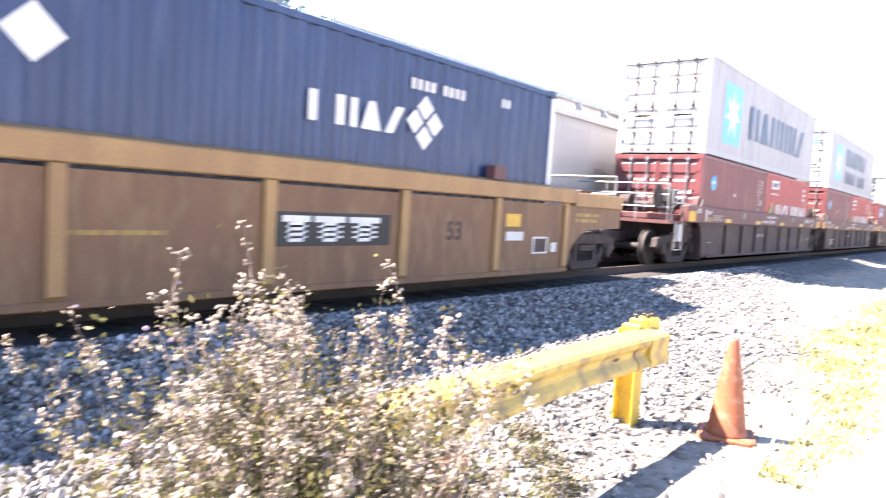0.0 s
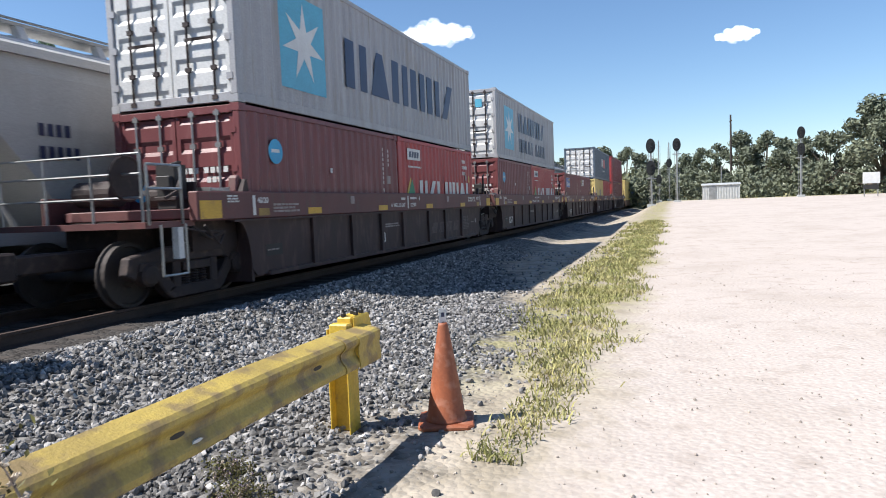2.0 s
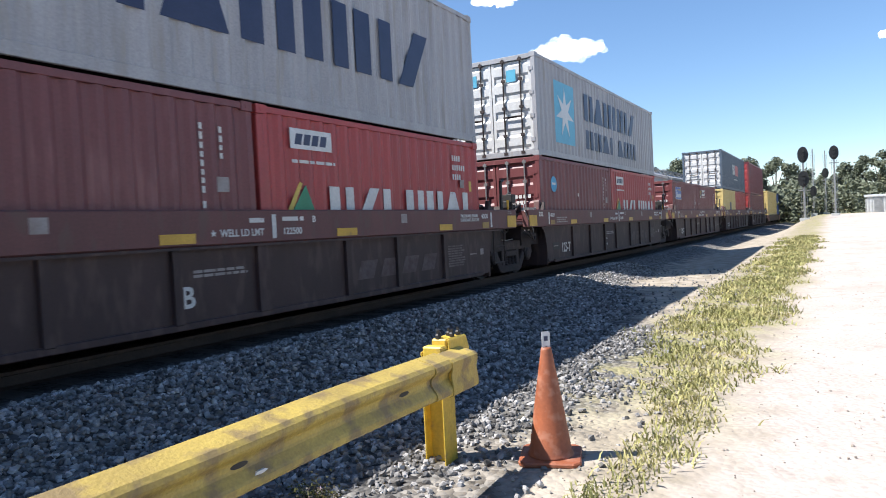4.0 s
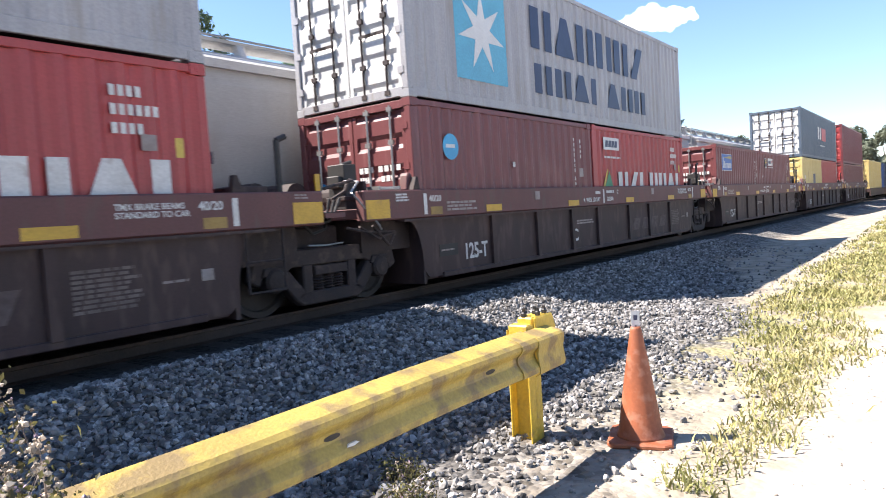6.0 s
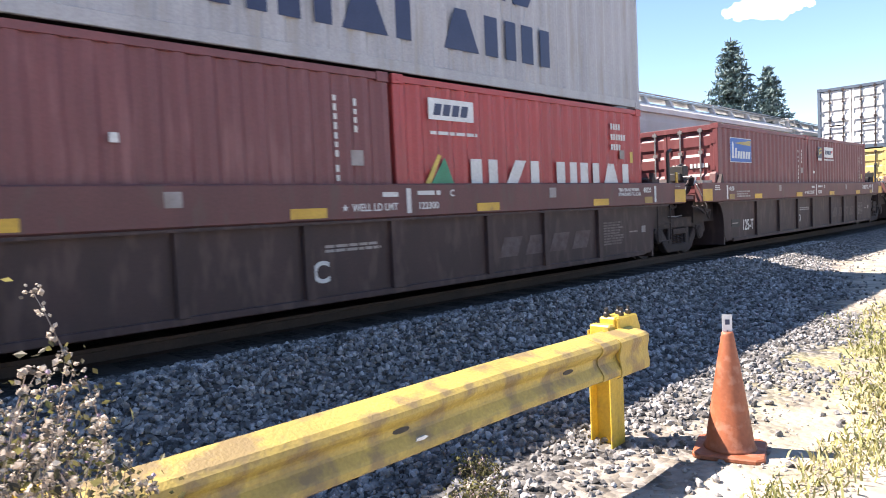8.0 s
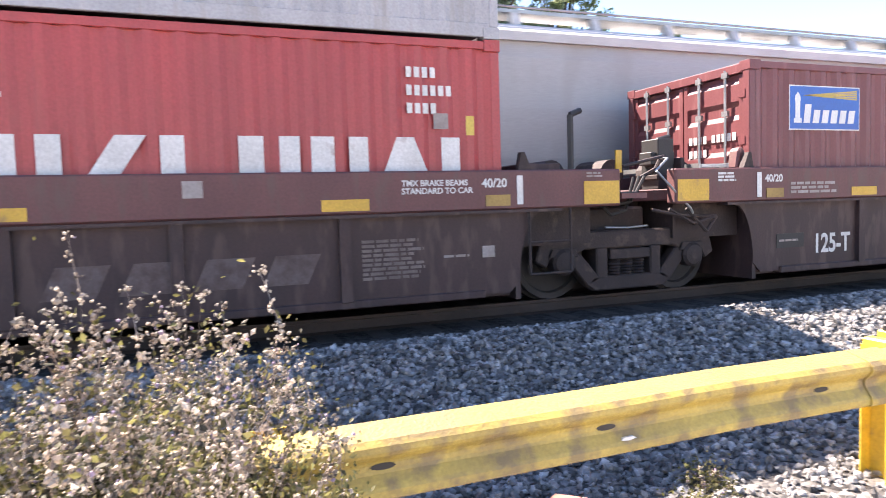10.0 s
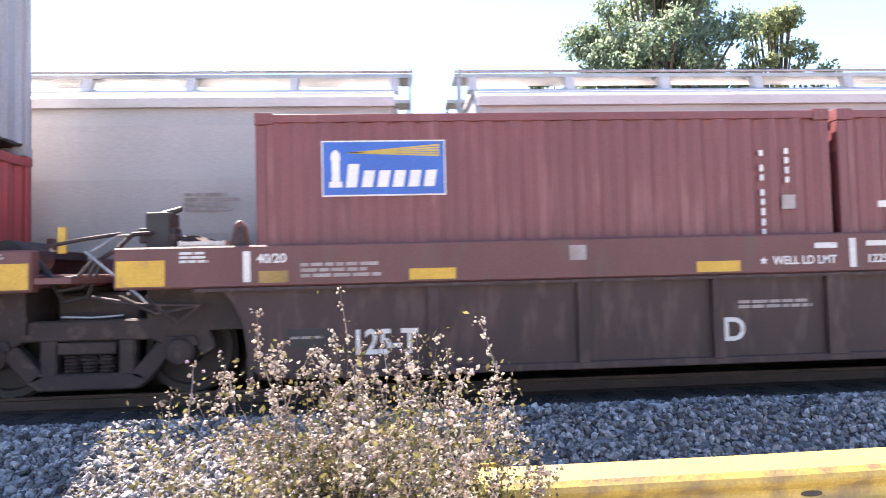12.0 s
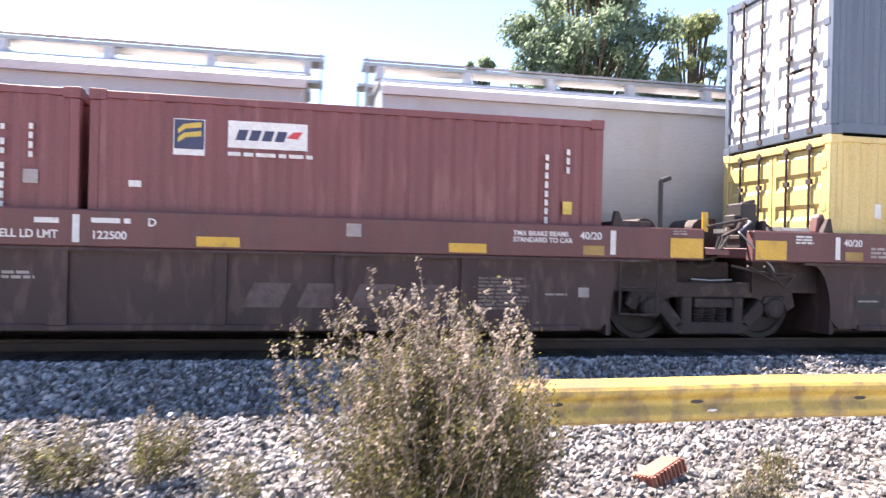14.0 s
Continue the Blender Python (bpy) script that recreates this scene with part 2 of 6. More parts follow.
def ground_material():
    m = bpy.data.materials.new("gravel_dirt_and_sand")
    m.use_nodes = True
    t = m.node_tree
    N, L = t.nodes, t.links
    b = N["Principled BSDF"]
    b.inputs["Roughness"].default_value = 0.95
    b.inputs["Specular IOR Level"].default_value = 0.15
    tc = N.new("ShaderNodeTexCoord")
    sep = N.new("ShaderNodeSeparateXYZ")
    L.new(tc.outputs["Object"], sep.inputs[0])

    def noise_at(scale, detail=6):
        n = N.new("ShaderNodeTexNoise")
        n.inputs["Scale"].default_value, n.inputs["Detail"].default_value = scale, detail
        L.new(tc.outputs["Object"], n.inputs[0])
        return n.outputs[0]

    def rng(sock, a, c, lo=0.0, hi=1.0):
        r = N.new("ShaderNodeMapRange")
        for i, v in zip((1, 2, 3, 4), (a, c, lo, hi)):
            r.inputs[i].default_value = v
        L.new(sock, r.inputs[0])
        return r.outputs[0]

    def math_(op, a, c):
        q = N.new("ShaderNodeMath")
        q.operation = op
        for i, v in enumerate((a, c)):
            if isinstance(v, (int, float)):
                q.inputs[i].default_value = v
            else:
                L.new(v, q.inputs[i])
        return q.outputs[0]

    def mixc(f, a, c):
        q = N.new("ShaderNodeMix")
        q.data_type = "RGBA"
        L.new(f, q.inputs[0])
        for i, v in ((6, a), (7, c)):
            if isinstance(v, tuple):
                q.inputs[i].default_value = (*v, 1)
            else:
                L.new(v, q.inputs[i])
        return q.outputs[2]

    big, mid, fine = noise_at(0.5), noise_at(3.0), noise_at(28.0, 4)
    vor = N.new("ShaderNodeTexVoronoi")
    vor.inputs["Scale"].default_value = 19.0
    L.new(tc.outputs["Object"], vor.inputs[0])
    sep2 = N.new("ShaderNodeSeparateColor")
    L.new(vor.outputs["Color"], sep2.inputs[0])
    gravel = mixc(rng(sep2.outputs[0], 0.1, 0.9), (0.045, 0.042, 0.040), (0.22, 0.21, 0.195))
    sand = mixc(rng(fine, 0.35, 0.65), (0.40, 0.348, 0.31), (0.475, 0.42, 0.378))
    sand = mixc(rng(mid, 0.54, 0.72, 0.0, 0.5), sand, (0.28, 0.235, 0.195))
    sand = mixc(rng(big, 0.45, 0.7, 0.0, 0.4), sand, (0.31, 0.265, 0.22))
    dirt = mixc(rng(mid, 0.4, 0.6), (0.29, 0.25, 0.19), (0.39, 0.34, 0.275))
    xw = math_("ADD", sep.outputs[0], math_("MULTIPLY", math_("SUBTRACT", big, 0.5), 1.6))
    xw = math_("ADD", xw, math_("MULTIPLY", math_("SUBTRACT", mid, 0.5), 1.2))
    xg = math_("ADD", xw, rng(sep.outputs[1], 9.0, 17.0, 0.0, 2.6))
    col = mixc(rng(xg, -1.9, -1.2), gravel, dirt)
    # Darker from the near track on: shade under the train painted in, plus oily ballast.
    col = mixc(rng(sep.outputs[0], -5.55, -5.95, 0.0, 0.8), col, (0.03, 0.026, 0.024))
    turf = mixc(rng(fine, 0.4, 0.6), (0.20, 0.19, 0.075), (0.31, 0.28, 0.13))
    strip = math_("MULTIPLY", rng(xw, -2.1, -1.5), rng(sep.outputs[1], 5.0, 8.0))
    col = mixc(math_("MULTIPLY", strip, rng(mid, 0.41, 0.54, 0.0, 0.85)), col, turf)
    col = mixc(rng(xw, -0.85, -0.15), col, sand)
    green = mixc(rng(mid, 0.4, 0.6), (0.20, 0.20, 0.07), (0.33, 0.29, 0.13))
    col = mixc(math_("MULTIPLY", rng(sep.outputs[1], 84, 100), rng(big, 0.2, 0.5)), col, green)
    L.new(col, b.inputs["Base Color"])
    bp = N.new("ShaderNodeBump")
    bp.inputs["Distance"].default_value = 0.03
    near = rng(xw, -1.9, -0.7, 0.9, 0.25)
    L.new(near, bp.inputs["Strength"])
    h = math_("ADD", math_("MULTIPLY", vor.outputs["Distance"], -1.0), math_("MULTIPLY", fine, 0.6))
    L.new(h, bp.inputs["Height"])
    L.new(bp.outputs[0], b.inputs["Normal"])
    return m


# ---- mesh helpers ----
class Shape:
    """Collects vertices and faces of one mesh."""

    def __init__(self):
        self.v, self.f, self.cut = [], [], []

    def box(self, a, b):
        self.cut.append((len(self.v), len(self.f)))
        k = len(self.v)
        (x0, y0, z0), (x1, y1, z1) = a, b
        self.v += [(x0, y0, z0), (x1, y0, z0), (x1, y1, z0), (x0, y1, z0), (x0, y0, z1), (x1, y0, z1), (x1, y1, z1), (x0, y1, z1)]
        self.f += [tuple(k + i for i in q) for q in ((0, 3, 2, 1), (4, 5, 6, 7), (0, 1, 5, 4), (1, 2, 6, 5), (2, 3, 7, 6), (3, 0, 4, 7))]
        return self

    def tube(self, p, q, r0, r1=None, n=8, caps=True):
        p, q = Vector(p), Vector(q)
        r1 = r0 if r1 is None else r1
        d = (q - p).normalized()
        a = d.orthogonal().normalized()
        c = d.cross(a)
        k = len(self.v)
        for e, r in ((p, r0), (q, r1)):
            for i in range(n):
                w = 2 * math.pi * i / n
                self.v.append(tuple(e + r * (math.cos(w) * a + math.sin(w) * c)))
        for i in range(n):
            j = (i + 1) % n
            self.f.append((k + i, k + j, k + n + j, k + n + i))
        if caps:
            self.f += [tuple(k + i for i in reversed(range(n))), tuple(k + n + i for i in range(n))]
        return self

    def chain(self, pts, r, n=6):
        for p, q in zip(pts, pts[1:]):
            self.tube(p, q, r, r, n)
        return self

    def prism(self, outline, axis, lo, hi):
        """An outline in the plane across the axis, pushed from lo to hi along it."""
        self.cut.append((len(self.v), len(self.f)))
        k, n = len(self.v), len(outline)
        for e in (lo, hi):
            for a, b in outline:
                self.v.append((e, a, b) if axis == 0 else (a, e, b) if axis == 1 else (a, b, e))
        for i in range(n):
            j = (i + 1) % n
            self.f.append((k + i, k + j, k + n + j, k + n + i))
        self.f += [tuple(k + i for i in reversed(range(n))), tuple(k + n + i for i in range(n))]
        return self

    def lathe(self, profile, n=24, centre=(0, 0, 0), axis=2):
        k = len(self.v)
        for r, h in profile:
            for i in range(n):
                w = 2 * math.pi * i / n
                c = (r * math.cos(w), r * math.sin(w), h)
                c = c if axis == 2 else (c[2], c[0], c[1])
                self.v.append(tuple(a + b for a, b in zip(c, centre)))
        for j in range(len(profile) - 1):
            for i in range(n):
                a, b = k + j * n + i, k + j * n + (i + 1) % n
                self.f.append((a, b, b + n, a + n))
        self.f += [tuple(k + i for i in reversed(range(n))), tuple(k + (len(profile) - 1) * n + i for i in range(n))]
        return self

    def mesh(self, name, material, bevel=0.0, smooth=False):
        me = bpy.data.meshes.new(name)
        me.from_pydata(self.v, [], self.f)
        bm = bmesh.new()
        bm.from_mesh(me)
        bmesh.ops.recalc_face_normals(bm, faces=bm.faces)
        if bevel:
            es = [e for e in bm.edges if len(e.link_faces) == 2 and e.calc_face_angle(0) > 0.6]
            bmesh.ops.bevel(bm, geom=es, offset=bevel, segments=1, affect="EDGES", clamp_overlap=True)
        bm.to_mesh(me)
        bm.free()
        if smooth:
            me.polygons.foreach_set("use_smooth", [True] * len(me.polygons))
        me.materials.append(material)
        return me


def part(name, shape, material, parent=None, label="", bevel=0.0, smooth=False, at=None):
    ob = new(name, shape.mesh(name, material, bevel, smooth))
    if parent:
        ob.parent = parent
    if at is not None:
        ob.matrix_basis = at
    if label:
        ob["label"] = label
    return ob


def part_each(name, shape, material, parent, label=""):
    """Every box or prism of a shape as a part of its own."""
    cuts = shape.cut + [(len(shape.v), len(shape.f))]
    for (v0, f0), (v1, f1) in zip(cuts, cuts[1:]):
        s = Shape()
        s.v, s.f = shape.v[v0:v1], [tuple(i - v0 for i in f) for f in shape.f[f0:f1]]
        part(name, s, material, parent, label)


def thing(name, label, category, at=None, group="", kind=""):
    ob = new(name)
    if at is not None:
        ob.matrix_basis = at
    return tagged(ob, label, category, group, kind)


def raw_mesh(name, verts, faces, material, smooth=False):
    me = bpy.data.meshes.new(name)
    me.from_pydata(verts, [], faces)
    me.materials.append(material)
    if smooth:
        me.polygons.foreach_set("use_smooth", [True] * len(me.polygons))
    return me


def lettering(name, words, size, material, parent, x, y, z, label="", squeeze=1.0, upright=False):
    """Words on the near side of a car, read from the +x side, starting at y."""
    cu = bpy.data.curves.new("words", "FONT")
    cu.body, cu.size, cu.extrude, cu.space_line = words, size, 0.001, 0.95
    cu.offset = size * 0.024
    tmp = bpy.data.objects.new("words", cu)
    scene.collection.objects.link(tmp)
    bpy.context.view_layer.update()
    me = bpy.data.meshes.new_from_object(tmp.evaluated_get(bpy.context.evaluated_depsgraph_get()))
    bpy.data.objects.remove(tmp)
    for v in me.vertices:
        a, b, c = v.co
        v.co = (c, a * squeeze, b)
    me.materials.clear()
    me.materials.append(material)
    ob = new(name, me)
    ob.parent = parent
    ob.location = (x, y, z)
    if label:
        ob["label"] = label
    return ob


def plate(name, material, parent, x, y0, y1, z0, z1, label="", t=0.004):
    return part(name, Shape().box((x, y0, z0), (x + t, y1, z1)), material, parent, label)


def bars(name, material, parent, x, y0, y1, z0, z1, rows, label="worn rows of small stencilled marks", seed=1, t=0.003):
    """Writing too small to read: rows of short bars."""
    rnd, s, h = random.Random(seed), Shape(), (z1 - z0) / rows
    for i in range(rows):
        y = y0
        end = y1 - rnd.random() * 0.25 * (y1 - y0)
        while y < end:
            w = min(rnd.uniform(1.2, 3.5) * h, max(end - y, 0.01))
            s.box((x, y, z1 - h * (i + 0.75)), (x + t, y + w, z1 - h * i - h * 0.12))
            y += w + h * 0.45
    return tagged(part(name, s, material, parent, label), kind="stuff")


def outline(name, pts, material, parent, x, label="", t=0.004):
    return part(name, Shape().prism(pts, 0, x, x + t), material, parent, label)

# ---- ground, tracks ----
TRACK_1, TRACK_2, RAIL_TOP = -7.34, -10.9, 0.34


def smooth01(a):
    a = max(0.0, min(1.0, a))
    return a * a * (3 - 2 * a)


def ground_z(x, y):
    rise = 0.95 * smooth01((y - 16) / 55.0) * smooth01((x + 4.0) / 2.5)
    bed = 0.25 * smooth01((-3.9 - x) / 1.3) - 0.07 * smooth01((-5.3 - x) / 0.5)
    rough = 0.0
    if abs(x) < 12 and abs(y) < 40:
        rough = 0.022 * noise.noise((x * 1.3, y * 1.3, 0.0)) + 0.012 * noise.noise((x * 5.0, y * 5.0, 3.0))
        rough *= smooth01((x + 6.0) / 0.8)
    return rise + bed + rough


def ground():
    xs = [-3000, -600, -200, -80, -40, -25, -16, -12, -9] + [-7 + 0.16 * i for i in range(64)] + [4, 6, 9, 13, 18, 30, 60, 200, 600, 3000]
    ys = [-3000, -500, -100, -40, -15, -8] + [-5 + 0.2 * i for i in range(130)] + [22, 24, 27, 30, 35, 40, 46, 53, 60, 68, 76, 90, 120, 200, 500, 3000]
    verts = [(x, y, ground_z(x, y)) for y in ys for x in xs]
    n = len(xs)
    faces = [(j * n + i, j * n + i + 1, (j + 1) * n + i + 1, (j + 1) * n + i) for j in range(len(ys) - 1) for i in range(n - 1)]
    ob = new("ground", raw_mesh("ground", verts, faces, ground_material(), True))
    return tagged(ob, "pale sandy yard with grey gravel beside the tracks", "ground", kind="structure")


the_ground = ground()


def track(x, label):
    t = thing("railway_track", label, "railway track", pose(x, 0, 0), kind="structure")
    prof = [(-0.07, 0), (0.07, 0), (0.07, 0.012), (0.012, 0.03), (0.012, 0.125), (0.036, 0.135), (0.036, 0.168), (-0.036, 0.168), (-0.036, 0.135), (-0.012, 0.125), (-0.012, 0.03), (-0.07, 0.012)]
    for s in (-1, 1):
        part("rail", Shape().prism([(a + s * 0.753, b + RAIL_TOP - 0.168) for a, b in prof], 1, -160, 420), rust_rail, t, "rusty steel rail")
    s = Shape()
    for i in range(220):
        y = -12 + 0.54 * i
        s.box((-1.28, y - 0.11, RAIL_TOP - 0.33), (1.28, y + 0.11, RAIL_TOP - 0.158))
    part("sleepers", s, tie_wood, t, "dark creosoted timber sleepers")
    return t


track(TRACK_1, "near railway track with rusty rails in grey ballast")
track(TRACK_2, "second railway track behind with rusty rails in ballast")

# ---- containers ----
MOVERS = []   # things of the near train, with their place along it


def corrugated(length, z0, z1, x, depth=0.034, pitch=0.278):
    """A corrugated side wall, its outer flats at x."""
    s, n = Shape(), int(length / pitch)
    step = length / n
    ys = []
    for i in range(n):
        b = -length / 2 + i * step
        ys += [(b, 0), (b + step * 0.26, 0), (b + step * 0.5, 1), (b + step * 0.76, 1)]
    ys.append((length / 2, 0))
    sg = 1 if x > 0 else -1
    for y, d in ys:
        for z in (z0, z1):
            s.v.append((x - sg * depth * d, y, z))
    for i in range(len(ys) - 1):
        s.f.append((2 * i, 2 * i + 2, 2 * i + 3, 2 * i + 1))
    return s


def container(label, length, height, side, frame_mat, door_mat, u, z, doors=True, group="intermodal containers on the train"):
    """A shipping container. u: where its near end stands along the train; z: its floor."""
    c = thing("shipping_container", label, "shipping container", group=group)
    h, w, e = length / 2, 1.22, 0.11
    part("side_wall", corrugated(length - 2 * e, 0.15, height - 0.1, w - 0.008), side, c)
    part("side_wall", corrugated(length - 2 * e, 0.15, height - 0.1, -w + 0.008), side, c)
    part("roof", Shape().box((-w + 0.06, -h + 0.06, height - 0.06), (w - 0.06, h - 0.06, height - 0.02)), side, c)
    part("floor", Shape().box((-w + 0.06, -h + 0.06, 0.12), (w - 0.06, h - 0.06, 0.16)), tie_wood, c)
    for sx in (-1, 1):
        for sy in (-1, 1):
            part("corner_post", Shape().box((sx * w - (0.12 if sx > 0 else 0), sy * h - (e if sy > 0 else 0), 0.12), (sx * w + (0.12 if sx < 0 else 0), sy * h + (e if sy < 0 else 0), height - 0.12)), frame_mat, c, bevel=0.012)
            for zz in (0, height - 0.12):
                cc = Shape().box((sx * (w - 0.075) - 0.085, sy * (h - 0.085) - 0.09, zz), (sx * (w - 0.075) + 0.085, sy * (h - 0.085) + 0.09, zz + 0.12))
                cc.lathe([(0.03, 0.0), (0.03, 0.006)], 8, (sx * (w + 0.008), sy * (h - 0.085), zz + 0.06), 0)
                part("corner_casting", cc, frame_mat, c, bevel=0.012)
        part("bottom_rail", Shape().box((sx * w - (0.05 if sx > 0 else 0), -h + e, 0.02), (sx * w + (0.05 if sx < 0 else 0), h - e, 0.16)), frame_mat, c, bevel=0.006)
        part("top_rail", Shape().box((sx * w - (0.06 if sx > 0 else 0), -h + e, height - 0.1), (sx * w + (0.06 if sx < 0 else 0), h - e, height - 0.015)), frame_mat, c, bevel=0.006)
    # far end
    e2 = corrugated(2.2, 0.15, height - 0.1, h - 0.03, 0.04, 0.3)
    e2.v = [(y, x, z) for x, y, z in e2.v]
    part("end_wall", e2, side, c)
    part("sill", Shape().box((-1.1, -h, 0.02), (1.1, -h + 0.1, 0.16)), frame_mat, c, bevel=0.008)
    part("header", Shape().box((-1.1, -h, height - 0.14), (1.1, -h + 0.1, height - 0.02)), frame_mat, c, bevel=0.008)
    part("header", Shape().box((-1.1, h - 0.1, height - 0.14), (1.1, h, height - 0.02)), frame_mat, c, bevel=0.008)
    for sx in (-1, 1):
        x0, x1 = (-1.09, -0.012) if sx < 0 else (0.012, 1.09)
        d = Shape().box((x0, -h + 0.06, 0.17), (x1, -h + 0.085, height - 0.15))
        d.box((x0, -h + 0.03, 0.17), (x0 + 0.07, -h + 0.06, height - 0.15)).box((x1 - 0.07, -h + 0.03, 0.17), (x1, -h + 0.06, height - 0.15))
        rows, zh = 5, (height - 0.32) / 5
        for i in range(rows):
            za = 0.17 + i * zh
            out = [(-h + 0.062, za + 0.05), (-h + 0.03, za + 0.12), (-h + 0.03, za + zh - 0.12), (-h + 0.062, za + zh - 0.05)]
            d.prism(out, 0, x0 + 0.07, x1 - 0.07)
        door = part("door", d, door_mat, c, bevel=0.0)
        for f in (0.30, 0.74):
            xr = x0 + f * (x1 - x0)
            r = Shape().tube((xr, -h + 0.005, 0.08), (xr, -h + 0.005, height - 0.07), 0.019, n=7)
            for zz in (0.1, 0.55, 1.25, height - 0.62, height - 0.13):
                r.box((xr - 0.05, -h - 0.012, zz - 0.035), (xr + 0.05, -h + 0.03, zz + 0.035))
            part("locking_rod", r, galv if door_mat in (maroon_box, red_box) else truck_steel, door, "steel locking rod")
            hd = Shape().box((xr - 0.02, -h - 0.03, 0.98), (xr + 0.36 * (1 if f < 0.5 else -1), -h - 0.015, 1.03)) if f < 0.5 else Shape().box((xr - 0.36, -h - 0.03, 0.98), (xr + 0.02, -h - 0.015, 1.03))
            part("handle", hd, frame_mat if door_mat in (maroon_box, red_box) else truck_steel, door)
        for i in range(4):
            zz = 0.4 + i * (height - 0.8) / 3
            xe = sx * 1.1
            part("hinge", Shape().box((xe - 0.06, -h - 0.008, zz - 0.05), (xe + 0.05, -h + 0.03, zz + 0.05)), frame_mat, door)
    MOVERS.append((c, u + length / 2, z))
    return c


FACE = 1.2125   # just outside the corrugation's outer flats
L40, L20, H86 = 12.192, 6.058, 2.591
LOW, UP = 0.605, 3.205


def star_points(cy, cz, r):
    return [(cy + (r if i % 2 == 0 else r * 0.36) * math.sin(i * math.pi / 7), cz + (r if i % 2 == 0 else r * 0.36) * math.cos(i * math.pi / 7)) for i in range(14)]


def block_word(parent, y0, y1, z0, z1, shapes, material, label):
    """A brand name as plain blocks: one solid shape for each character."""
    n = len(shapes)
    cell = (y1 - y0) / n
    for i, k in enumerate(shapes):
        a, b = y0 + i * cell + 0.07 * cell, y0 + (i + 1) * cell - 0.09 * cell
        w = b - a
        s = Shape()
        if k == "tri":
            s.prism([(a, z0), (b, z0), (b - 0.34 * w, z1), (a + 0.34 * w, z1)], 0, FACE, FACE + 0.004)
        elif k == "bar":
            s.box((FACE, a, z0), (FACE + 0.004, a + 0.36 * w, z1))
        elif k == "slant":
            s.prism([(a, z0), (a + 0.45 * w, z0), (b, z1), (b - 0.45 * w, z1)], 0, FACE, FACE + 0.004)
        else:
            s.box((FACE, a, z0), (FACE + 0.004, a + 0.40 * w, z1)).box((FACE, b - 0.34 * w, z0), (FACE + 0.004, b, z1))
        part("brand_block", s, material, parent, label)


def upright_marks(parent, y, z_top, z_low, length, height, material=white_paint, w=0.042, seed=3):
    """Small characters stacked down the wall, as bars."""
    rnd, s, z = random.Random(seed), Shape(), z_top
    while z > z_low:
        a = rnd.uniform(0.06, 0.085)
        s.box((FACE, y - w / 2, z - a), (FACE + 0.003, y + w / 2, z))
        z -= a + 0.035 + (0.06 if rnd.random() < 0.12 else 0)
    tagged(part("stacked_marking", s, material, parent, "white stacked registration marks"), kind="stuff")


